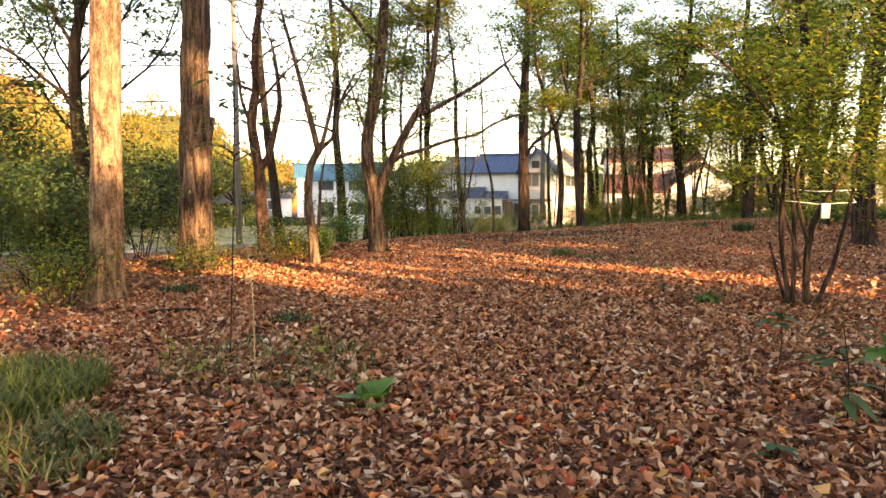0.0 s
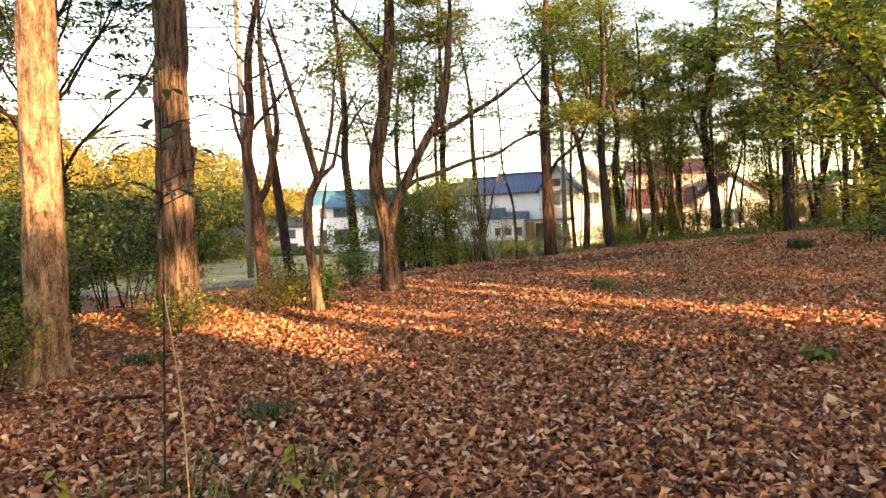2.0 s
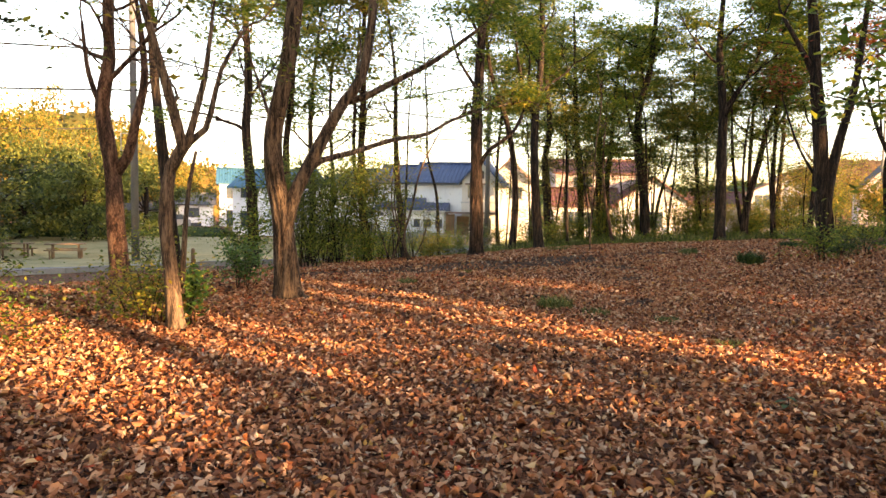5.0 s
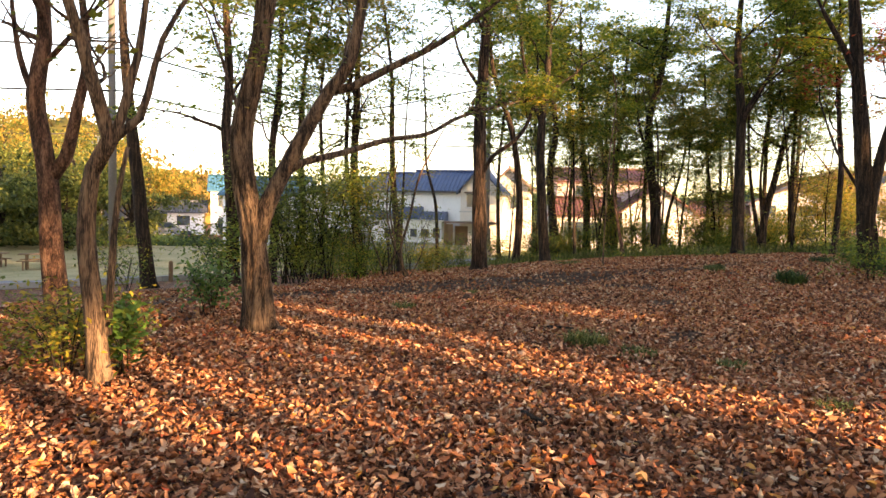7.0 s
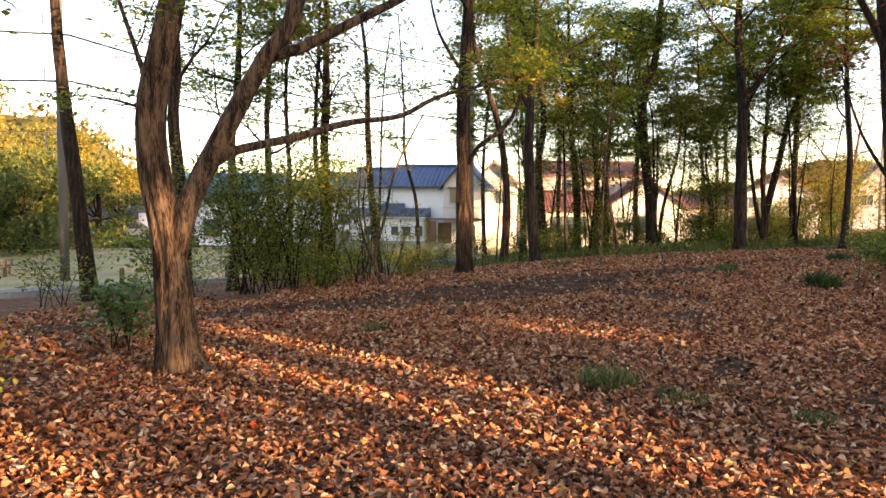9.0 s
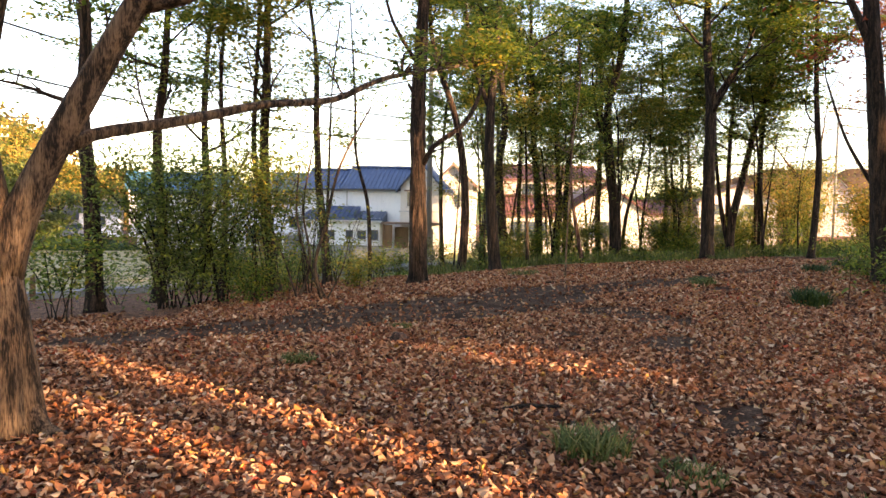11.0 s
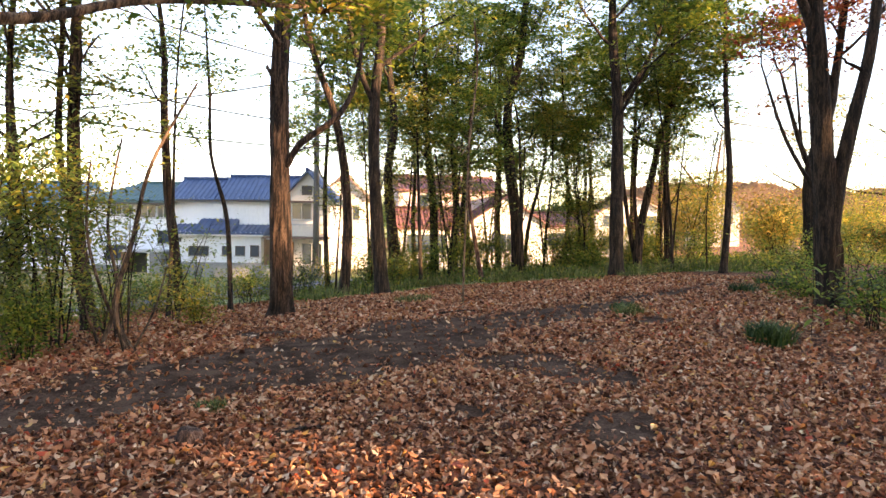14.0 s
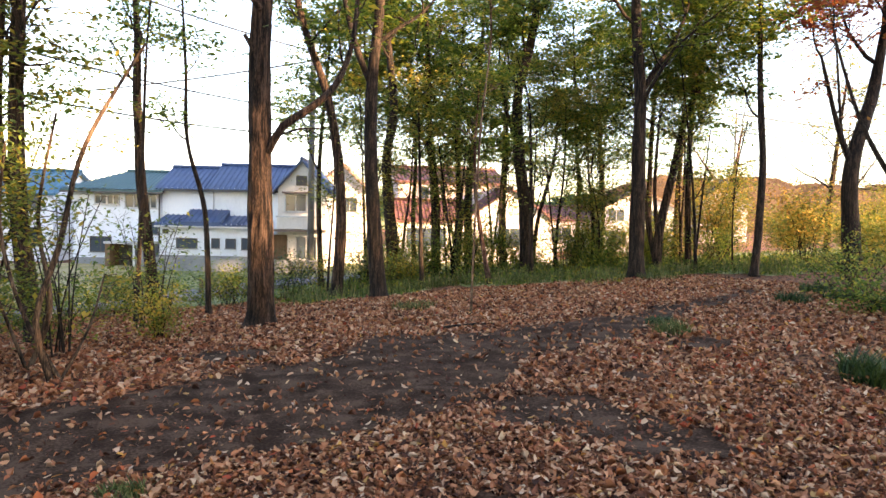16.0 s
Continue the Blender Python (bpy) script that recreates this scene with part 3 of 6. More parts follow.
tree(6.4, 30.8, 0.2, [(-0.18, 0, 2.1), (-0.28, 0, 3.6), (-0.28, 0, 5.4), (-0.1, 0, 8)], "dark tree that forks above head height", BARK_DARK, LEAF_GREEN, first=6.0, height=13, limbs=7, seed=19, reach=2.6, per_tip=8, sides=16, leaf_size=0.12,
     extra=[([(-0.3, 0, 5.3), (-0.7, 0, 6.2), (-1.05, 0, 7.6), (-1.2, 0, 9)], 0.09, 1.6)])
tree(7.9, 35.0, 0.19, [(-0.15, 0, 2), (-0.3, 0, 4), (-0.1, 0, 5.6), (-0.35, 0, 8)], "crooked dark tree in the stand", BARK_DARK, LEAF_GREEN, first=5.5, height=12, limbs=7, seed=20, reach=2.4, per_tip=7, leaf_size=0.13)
tree(8.2, 33.0, 0.07, [(-0.1, 0, 2.5), (-0.2, 0, 5)], "thin dark tree with yellowing leaves", BARK_DARK, LEAF_YELLOW, first=3.2, height=6, limbs=6, seed=21, reach=1.3, per_tip=4, leaf_size=0.12, sides=8)
tree(10.6, 38.8, 0.2, [(-0.1, 0, 3), (-0.4, 0, 6)], "tall brown tree in the stand", BARK, LEAF_GREEN, first=5, height=12, limbs=8, seed=22, reach=2.6, per_tip=7, leaf_size=0.14)
tree(12.0, 40.5, 0.15, [(0.1, 0, 3), (0.0, 0, 6)], "slim tree with a fork at chest height", BARK, LEAF_GREEN, first=5, height=11, limbs=7, seed=23, reach=2.4, per_tip=7, leaf_size=0.14,
     extra=[([(0.0, 0, 1.6), (-0.5, 0, 2.8), (-0.7, 0, 4.5)], 0.07, 1.2)])
tree(12.5, 40.2, 0.19, [(-0.1, 0, 3), (0.1, 0, 6)], "dark upright tree in the stand", BARK_DARK, LEAF_GREEN, first=5, height=12, limbs=8, seed=24, reach=2.6, per_tip=7, leaf_size=0.14)
tree(9.9, 32.0, 0.075, [(-0.25, 0, 1.2), (-0.5, 0, 2.6), (-0.55, 0, 4)], "thin leaning young tree", BARK_RED, LEAF_GREEN, first=3.6, height=6, limbs=4, seed=25, reach=1.2, per_tip=6, sides=8)
tree(6.9, 25.9, 0.024, [(0.03, 0, 1.6), (0.1, 0, 3.5), (0.25, 0, 5)], "bare thin upright sapling", BARK_PALE, LEAF_YELLOW, first=2.4, height=5.6, limbs=5, seed=26, reach=0.5, per_tip=2, leaf_size=0.07, sides=7)
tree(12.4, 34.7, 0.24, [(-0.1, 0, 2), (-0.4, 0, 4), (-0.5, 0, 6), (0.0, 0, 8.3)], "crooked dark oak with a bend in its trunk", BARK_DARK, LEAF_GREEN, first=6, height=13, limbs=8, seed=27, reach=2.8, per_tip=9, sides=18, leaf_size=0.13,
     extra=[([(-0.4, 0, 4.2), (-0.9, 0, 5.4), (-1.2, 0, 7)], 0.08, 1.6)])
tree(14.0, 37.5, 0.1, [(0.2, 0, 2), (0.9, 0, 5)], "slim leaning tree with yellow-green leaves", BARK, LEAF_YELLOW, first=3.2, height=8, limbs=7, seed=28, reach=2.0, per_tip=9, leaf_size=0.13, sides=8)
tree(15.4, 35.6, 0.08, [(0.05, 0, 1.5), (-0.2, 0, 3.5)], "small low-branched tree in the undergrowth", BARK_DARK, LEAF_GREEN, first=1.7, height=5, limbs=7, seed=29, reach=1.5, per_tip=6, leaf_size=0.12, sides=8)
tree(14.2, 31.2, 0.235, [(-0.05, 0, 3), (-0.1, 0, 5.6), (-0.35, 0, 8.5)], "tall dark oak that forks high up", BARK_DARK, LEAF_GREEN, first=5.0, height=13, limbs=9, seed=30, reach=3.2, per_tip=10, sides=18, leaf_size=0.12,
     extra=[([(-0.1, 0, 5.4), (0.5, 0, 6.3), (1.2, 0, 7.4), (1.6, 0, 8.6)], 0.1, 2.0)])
tree(16.4, 33.2, 0.16, [(0.1, 0, 1.5), (0.5, 0, 3.2), (0.9, 0, 5), (1.6, 0, 7)], "several-stemmed tree with ascending limbs", BARK, LEAF_GREEN, first=3.6, height=10, limbs=9, seed=31, reach=2.8, per_tip=10, leaf_size=0.12,
     extra=[([(0.0, 0, 0.2), (-0.3, 0.2, 2.0), (-0.6, 0.2, 4.0), (-0.7, 0.2, 6)], 0.1, 1.8), ([(0.1, 0.1, 1.2), (-0.1, 0.1, 3.0), (0.1, 0.2, 5.5)], 0.08, 1.6)])
tree(20.9, 38.0, 0.15, [(0.1, 0, 3), (0.2, 0, 6)], "slim tree at the edge of the stand", BARK, LEAF_GREEN, first=4.5, height=9, limbs=6, seed=32, reach=2.0, per_tip=6, leaf_size=0.14)
tree(25.0, 39.5, 0.2, [(-0.1, 0, 1.5), (0.0, 0, 3.0)], "sunlit V-shaped tree with sparse crown", BARK_RED, LEAF_YELLOW, first=3.2, height=3.6, limbs=2, seed=33, reach=1.5, per_tip=5, leaf_size=0.14,
     extra=[([(0, 0, 2.9), (-0.7, 0, 3.8), (-1.6, 0, 4.8)], 0.1, 1.8), ([(0, 0, 2.9), (0.3, 0, 4.2), (0.6, 0, 6.2)], 0.1, 1.8)])
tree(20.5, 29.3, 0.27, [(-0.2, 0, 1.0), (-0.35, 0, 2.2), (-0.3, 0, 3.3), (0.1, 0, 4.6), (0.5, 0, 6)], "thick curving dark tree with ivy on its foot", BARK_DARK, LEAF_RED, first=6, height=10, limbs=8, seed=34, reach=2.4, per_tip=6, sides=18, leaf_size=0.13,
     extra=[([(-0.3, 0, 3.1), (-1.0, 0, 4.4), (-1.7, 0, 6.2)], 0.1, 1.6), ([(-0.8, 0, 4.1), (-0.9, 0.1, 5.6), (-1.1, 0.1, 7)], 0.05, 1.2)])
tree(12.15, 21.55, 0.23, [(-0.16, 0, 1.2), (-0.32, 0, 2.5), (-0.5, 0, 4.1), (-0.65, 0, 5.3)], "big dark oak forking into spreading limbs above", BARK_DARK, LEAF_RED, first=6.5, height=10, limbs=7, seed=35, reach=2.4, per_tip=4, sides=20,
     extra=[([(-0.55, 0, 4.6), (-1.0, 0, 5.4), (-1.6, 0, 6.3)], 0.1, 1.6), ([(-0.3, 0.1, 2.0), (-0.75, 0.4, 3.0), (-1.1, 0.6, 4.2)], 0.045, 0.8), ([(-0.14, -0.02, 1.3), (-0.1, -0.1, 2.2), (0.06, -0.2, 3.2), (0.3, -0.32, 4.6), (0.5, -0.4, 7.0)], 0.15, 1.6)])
tree(9.75, 15.4, 0.25, [(-0.1, 0, 1.5), (-0.05, 0, 3.5), (0.1, 0, 6)], "thick oak at the edge of the clearing", BARK, LEAF_GREEN, first=3.2, height=12, limbs=16, seed=36, reach=4.2, per_tip=19, sides=20)
tree(30.0, 38.5, 0.17, [(0.1, 0, 3), (0.3, 0, 5)], "bare forked tree over golden scrub", BARK, LEAF_YELLOW, first=3, height=9, limbs=11, seed=37, reach=3.4, per_tip=4, leaf_size=0.14)
tree(38.5, 40.0, 0.2, [(0.1, 0, 3), (0.4, 0, 6)], "thin-leaved tree by golden scrub", BARK_DARK, LEAF_YELLOW, first=2.8, height=10, limbs=12, seed=38, reach=3.6, per_tip=4, leaf_size=0.14)
for i, (x, y, h) in enumerate([(9.4, 41.5, 12), (15.2, 42.5, 12), (17.6, 40.5, 11), (18.6, 36.5, 12), (13.4, 44, 12), (6.6, 41.0, 11), (19.8, 42.0, 11), (16.4, 45.5, 12), (17.2, 29.8, 12), (11.2, 43.5, 12), (8.0, 39.0, 11), (18.2, 33.8, 11)]):
    tree(x, y, 0.12, [(0.15 * (-1) ** i, 0, 3), (-0.1, 0, 6)], "slim upright tree deep in the stand", BARK if i % 2 else BARK_DARK, LEAF_GREEN, first=4.4, height=h, limbs=9, seed=50 + i, reach=2.8, per_tip=9, leaf_size=0.15, sides=8)
for i in range(8):
    rs = random.Random(900 + i)
    x, y = 5.0 + i * 1.9 + rs.uniform(-0.6, 0.6), 32.2 + rs.uniform(-0.5, 6.5)
    tree(x, y, 0.028 + 0.012 * rs.random(), [(rs.uniform(-0.2, 0.2), 0, 1.5), (rs.uniform(-0.4, 0.4), 0, 3.2)], "thin sapling with sparse yellow-green leaves", BARK_DARK, LEAF_YELLOW if i % 2 else LEAF_GREEN, first=1.3, height=rs.uniform(3.6, 5.4), limbs=8, seed=950 + i, reach=0.9, per_tip=3, leaf_size=0.08, sides=6, group="saplings")

for i, (x, y) in enumerate([(7.4, 36.8), (9.0, 38.2), (9.7, 34.6), (11.0, 37.4), (11.9, 33.4), (13.0, 38.9), (13.8, 35.4), (14.8, 39.6), (15.3, 33.0), (16.3, 36.6), (17.4, 38.8), (17.0, 32.0), (18.8, 35.0), (12.6, 42.0)]):
    rs = random.Random(1300 + i)
    side = rs.uniform(-0.5, 0.5)
    tree(x, y, rs.uniform(0.045, 0.075), [(side * 0.3, 0, 1.6), (side, 0, 3.6), (side * 1.4, 0.2, 5.5)], "slim understorey tree with tiers of green leaves", BARK_DARK, LEAF_YELLOW if i % 3 == 0 else LEAF_GREEN, first=1.9, height=rs.uniform(6, 7.5), limbs=7, seed=1320 + i, reach=1.7, per_tip=4, leaf_size=0.11, sides=7,
         extra=[([(side * 0.1, 0, 0.5), (-side * 0.6, 0.1, 2.4), (-side * 1.5, 0.2, 4.6)], 0.04, 1.0)])


# ---- unseen wood added behind the walker: blocks the sun but for gaps ----
def build_shade_screen():
    rng = np.random.default_rng(12)
    across = Vector((-SUN_TO.y, SUN_TO.x, 0.0))
    # openings that let sun through onto chosen patches and trunks
    gaps = [(6.7, 7.8, 7.75, 8.5), (7.7, 10.2, 7.05, 8.5), (9.6, 11.6, 6.55, 7.05), (5.1, 5.9, 7.75, 8.25), (1.7, 3.4, 9.3, 15.5), (4.1, 5.6, 8.2, 9.1), (4.45, 4.95, 10.0, 10.4), (4.75, 5.35, 11.5, 12.0),
            (8.3, 9.5, 8.4, 9.5), (8.5, 9.3, 10.0, 10.5), (6.1, 7.3, 8.2, 9.0), (7.2, 8.0, 8.9, 10.1), (0.1, 1.9, 7.65, 8.1), (12.9, 14.0, 7.95, 8.12), (15.0, 17.2, 11.6, 13.4), (20.5, 21.1, 10.8, 13.4), (14.2, 15.2, 7.25, 7.4), (9.3, 10.7, 7.8, 8.85)]
    n = 57000
    w = rng.uniform(-22, 36.5, n)
    z = rng.uniform(0.2, 1, n) * np.where(w < 9, 25.0, 20.5)
    s = rng.uniform(28.5, 31.5, n)
    keep = np.ones(n, dtype=bool)
    streak = np.array([noise.noise((a * 2.6, b * 0.5, 3)) for a, b in zip(w, z)])
    tops = np.array([noise.noise((a * 0.45, b * 0.45, 8)) for a, b in zip(w, z)])
    for a, b, c, d in gaps:
        keep &= ~((w > a - 0.28) & (w < b + 0.28) & (z > c - 0.28) & (z < d + 0.28) & (streak < 0.48))
    keep &= ~((w > 18.2) & (w < 29.0) & (z > 10.0) & (z < 11.6) & (streak < 0.06))
    keep &= (z < 14.8) | ((tops > 0.02) & (rng.random(n) < 0.5))
    w, z, s = w[keep], z[keep], s[keep]
    c = np.stack([across.x * w + SUN_TO.x * s, across.y * w + SUN_TO.y * s, z], 1)
    # more unseen leaves, to keep the sun off the white house front
    m = 1700
    w, z, s = rng.uniform(36.5, 40.8, m), rng.uniform(12.4, 21, m), rng.uniform(28.5, 31.5, m)
    c = np.concatenate([c, np.stack([across.x * w + SUN_TO.x * s, across.y * w + SUN_TO.y * s, z], 1)])
    v, q = leaves(rng, c, 0.85, 1.3, 0.85)
    put("woodland", np_mesh("woodland", v, q, LEAF_DARK), label="unseen leaf screen added to shade the clearing", category="woodland", kind="stuff")
    for i in range(33):
        ww = -21 + i * 2.3 + rng.uniform(-0.6, 0.6)
        ss_ = rng.uniform(28, 32)
        x, y = across.x * ww + SUN_TO.x * ss_, across.y * ww + SUN_TO.y * ss_
        g = Geo()
        g.tube([(0, 0, -0.2), (0.1, 0, 6), (rng.uniform(-0.4, 0.4), 0, 16)], [0.17, 0.13, 0.05], 8)
        root = put("tree", None, label="dark straight trunk of the added unseen wood", category="tree", group="trees beyond the clearing", at=Matrix.Translation((x, y, ground_z(x, y))))
        put("trunk", g.mesh("trunk", BARK_DARK), root)
    # trunks added in the openings to lay shadow streaks on the floor
    for ww, lean, r in ((5.9, 0.1, 0.18), (7.05, -0.05, 0.2), (7.6, 0.05, 0.14), (8.1, -0.06, 0.17), (8.75, 0.05, 0.1), (9.3, -0.04, 0.19), (10.95, 0.0, 0.2), (2.9, 0.2, 0.07)):
        x, y = across.x * ww + SUN_TO.x * 27, across.y * ww + SUN_TO.y * 27
        g = Geo()
        g.tube([(0, 0, -0.2), (lean, lean, 6), (lean * 3, 0, 13)], [r, r * 0.8, r * 0.4], 8)
        root = put("tree", None, label="slim unseen trunk added to cast a shadow streak", category="tree", group="trees beyond the clearing", at=Matrix.Translation((x, y, ground_z(x, y))))
        put("trunk", g.mesh("trunk", BARK_DARK), root)


build_shade_screen()


# ---- shrubs and undergrowth ----
LEAF_BUSH = material("leaf_bush", [(0.05, (0.055, 0.1, 0.02)), (0.5, (0.14, 0.2, 0.04)), (0.95, (0.28, 0.32, 0.055))], 1.2, 0.5, 0, source="island", translucent=0.4)
def shrub(x, y, wide, high, label, leaf, seed, stems=9, per_tip=14, leaf_size=0.09, spread=0.25, bark=BARK_DARK, name="bush", lean=0.5, low=0.35, deep=None):
    rng = np.random.default_rng(seed)
    deep = deep or wide
    root = put(name, None, label=label, category="bush", at=Matrix.Translation((x, y, ground_z(x, y) - 0.04)))
    tips = []
    for i in range(stems):
        g = Geo()
        a = i * 2.4 + seed
        bx, by = rng.uniform(-0.14, 0.14) * wide, rng.uniform(-0.14, 0.14) * deep
        h = high * rng.uniform(0.7, 1.0)
        ex, ey = bx + math.cos(a) * wide * 0.48 * rng.uniform(0.3, 1), by + math.sin(a) * deep * 0.48 * rng.uniform(0.3, 1)
        ln = smooth_line([(bx, by, 0), (bx + (ex - bx) * 0.3, by + (ey - by) * 0.3, h * 0.5), (ex, ey, h)], high / 8)
        r = 0.006 + 0.0034 * high
        g.tube(ln, [r * (1 - 0.7 * k / len(ln)) for k in range(len(ln))], 5, cap=False)
        for k, p in enumerate(ln):
            if p.z > low * high:
                tips.append(p)
                for _ in range(2):
                    d = Vector((rng.normal(0, 1), rng.normal(0, 1), rng.normal(0.2, 0.5))).normalized()
                    e = p + d * wide * 0.16 * rng.uniform(0.5, 1.3)
                    g.tube([p, (p + e) / 2 + Vector((0, 0, 0.03)), e], [r * 0.35, r * 0.25, r * 0.12], 3, cap=False)
                    tips += [(p + e) / 2, e]
        put("stem", g.mesh("stem", bark), root)
    t = np.array([tuple(p) for p in tips])
    c = np.repeat(t, per_tip, 0) + rng.normal(0, 1, (len(t) * per_tip, 3)) * np.array([spread, spread, spread * 0.6])
    c[:, 2] = np.maximum(c[:, 2], 0.04)
    v, q = leaves(rng, c, leaf_size)
    put("foliage", np_mesh("foliage", v, q, leaf), root)
    return root


shrub(-1.7, 23.6, 4.6, 3.1, "wide evergreen bush with glossy leaves and many stems", LEAF_BUSH, 71, 32, 20, 0.09, 0.34, deep=3.0, low=0.14)
shrub(-0.5, 24.4, 2.2, 3.5, "upright bush with sunlit yellow-green top", LEAF_YELLOW, 72, 9, 16, 0.1, 0.34, low=0.4)
shrub(-3.4, 21.6, 1.6, 1.6, "loose green shrub by the forked tree", LEAF_GREEN, 73, 8, 9, 0.1)
shrub(0.4, 25.0, 1.6, 2.4, "sparse twiggy shrub with a few leaves", LEAF_GREEN, 74, 8, 1, 0.09)
shrub(1.3, 28.5, 1.8, 2.2, "sparse twiggy shrub at the verge", LEAF_GREEN, 75, 8, 3, 0.09)
shrub(-5.6, 9.6, 2.6, 1.7, "leafy green undergrowth beside a thick oak", LEAF_DARK, 76, 18, 20, 0.07)
shrub(-8.4, 11.5, 4.2, 3.4, "dark green thicket at the wood edge", LEAF_DARK, 77, 20, 20, 0.1)
shrub(-7.0, 15.0, 3.2, 2.6, "leafy thicket between the oaks", LEAF_DARK, 78, 18, 18, 0.09)
shrub(-5.0, 12.6, 2.0, 1.1, "low yellow-green shrub at an oak's foot", LEAF_GREEN, 79, 10, 5, 0.065)
shrub(-4.0, 11.2, 1.3, 0.5, "low brown and green scrub round an oak's foot", LEAF_GREEN, 80, 9, 4, 0.055)
shrub(-4.6, 7.9, 1.2, 0.8, "low scrub round an oak's foot", LEAF_GREEN, 81, 9, 8, 0.06)
shrub(-2.8, 12.7, 0.9, 0.7, "little sunlit shrub at the foot of a small tree", LEAF_YELLOW, 82, 9, 4, 0.07)
shrub(-2.28, 12.7, 0.35, 0.75, "bright green sprouts at a small tree's foot", LEAF_BRIGHT, 83, 5, 4, 0.1, 0.1)
shrub(-2.4, 16.2, 0.9, 0.8, "yellow-green sprawling shoots on the leaves", LEAF_BRIGHT, 84, 6, 5, 0.09, 0.12)
shrub(-3.2, 13.6, 1.1, 0.6, "low straggling weeds in sun", LEAF_YELLOW, 85, 9, 5, 0.06)
for i, (x, y, w, h, kind_) in enumerate([(-6.5, 24, 2.4, 1.2, 0), (-4.2, 27, 2.2, 1.1, 0), (-1.8, 30, 2.2, 1.2, 0), (0.4, 33.5, 2.4, 1.3, 0), (3.0, 34.0, 2.2, 1.2, 0), (4.8, 35.5, 2.4, 1.5, 1), (6.9, 34.0, 2.0, 1.2, 1), (9.0, 35.5, 2.4, 1.3, 0), (10.9, 36.0, 2.4, 1.4, 0), (13.2, 36.8, 2.6, 1.5, 0), (15.6, 37.6, 3.0, 1.8, 2), (18.0, 38.2, 3.2, 2.0, 2), (17.2, 34.4, 2.2, 1.2, 0), (14.6, 33.6, 1.8, 0.8, 0), (19.4, 33.6, 2.6, 1.3, 0), (12.9, 22.8, 1.3, 0.5, 0), (14.4, 24.4, 1.9, 0.9, 0), (15.2, 20.4, 1.8, 1.0, 0), (13.0, 21.3, 1.3, 0.9, 0), (10.6, 19.6, 0.7, 0.8, 0), (16.0, 25.6, 2.4, 1.1, 2), (18.4, 26.2, 2.6, 1.3, 0), (11.9, 20.6, 0.8, 0.45, 1), (17.0, 22.4, 2.2, 0.8, 0)]):
    shrub(x, y, w, h, "green and yellowing undergrowth at the edge of the wood", (LEAF_GREEN, LEAF_DARK, LEAF_YELLOW)[kind_], 100 + i, 10, 8 if y > 29 else 3, 0.085)
for i, (x, y, w, h) in enumerate([(21, 36, 3.0, 1.7), (23.5, 38.0, 3.2, 2.3), (26.5, 37.0, 3.2, 1.6), (29, 39.5, 3.6, 2.1), (32, 37.5, 3.4, 1.7), (35.5, 39.5, 3.6, 2.2), (39, 38, 3.8, 1.8), (24.0, 43, 3.6, 2.0), (28.5, 44, 3.8, 2.5), (34, 45, 4, 2.2), (40, 45, 4, 2.5), (46, 42, 4, 2.2), (22.5, 33.0, 2.6, 1.3), (26, 33.2, 2.8, 1.3), (30, 33, 2.8, 1.3), (25.0, 30, 2.4, 1.1)]):
    shrub(x, y, w, h * (1.3 if i % 4 else 2.1), "golden autumn scrub lit by the low sun", LEAF_YELLOW if i % 3 else LEAF_GOLD, 140 + i, 12, 12, 0.13, 0.34)


for i in range(16):
    rng_i = random.Random(700 + i)
    x, y = 8.0 + i * 0.85, 34.6 + rng_i.uniform(0, 4.5)
    shrub(x, y, rng_i.uniform(1.6, 2.4), rng_i.uniform(1.3, 2.5), "yellow-green shrub among the trunks", (LEAF_YELLOW, LEAF_GREEN, LEAF_GREEN)[i % 3], 720 + i, 8, 6, 0.1, 0.24, low=0.15)
for i in range(30):
    rng_i = random.Random(500 + i)
    x = -3.0 + i * 0.85
    y = 33.8 + 0.09 * i + rng_i.uniform(-1.2, 1.6)
    if on_line(x, y, ROAD_LINE, ROAD_W) > -0.5:
        y -= 3.0
    shrub(x, y, 1.5, rng_i.uniform(0.8, 1.7) * (0.7 if x < 5 else 1), "sparse twiggy verge shrub with small leaves", (LEAF_GREEN, LEAF_YELLOW, LEAF_GREEN)[i % 3], 600 + i, 6, 4, 0.085, 0.2, low=0.15)


def tuft(x, y, wide, high, blades, label, seed, mat=GRASS, width=0.008, name="grass_tuft"):
    rng = np.random.default_rng(seed)
    v, q = [], []
    for i in range(blades):
        a, k = rng.uniform(0, 6.283), math.sqrt(rng.random()) * wide * 0.45
        bx, by = math.cos(a) * k, math.sin(a) * k
        yaw, h, out = rng.uniform(0, 6.283), high * rng.uniform(0.5, 1.1), high * rng.uniform(0.2, 0.8)
        sx, sy = -math.sin(yaw) * width, math.cos(yaw) * width
        z0 = ground_z(x + bx, y + by) - ground_z(x, y) - 0.01
        n = len(v)
        for t, wd in ((0, 1), (0.5, 0.8), (1, 0.15)):
            px, py, pz = bx + math.cos(yaw) * out * t * t, by + math.sin(yaw) * out * t * t, z0 + h * (t - 0.25 * t * t)
            v += [(px - sx * wd, py - sy * wd, pz), (px + sx * wd, py + sy * wd, pz)]
        q += [(n, n + 1, n + 3, n + 2), (n + 2, n + 3, n + 5, n + 4)]
    return put(name, np_mesh(name, v, q, mat), label=label, category="grass", kind="stuff", at=Matrix.Translation((x, y, ground_z(x, y))))


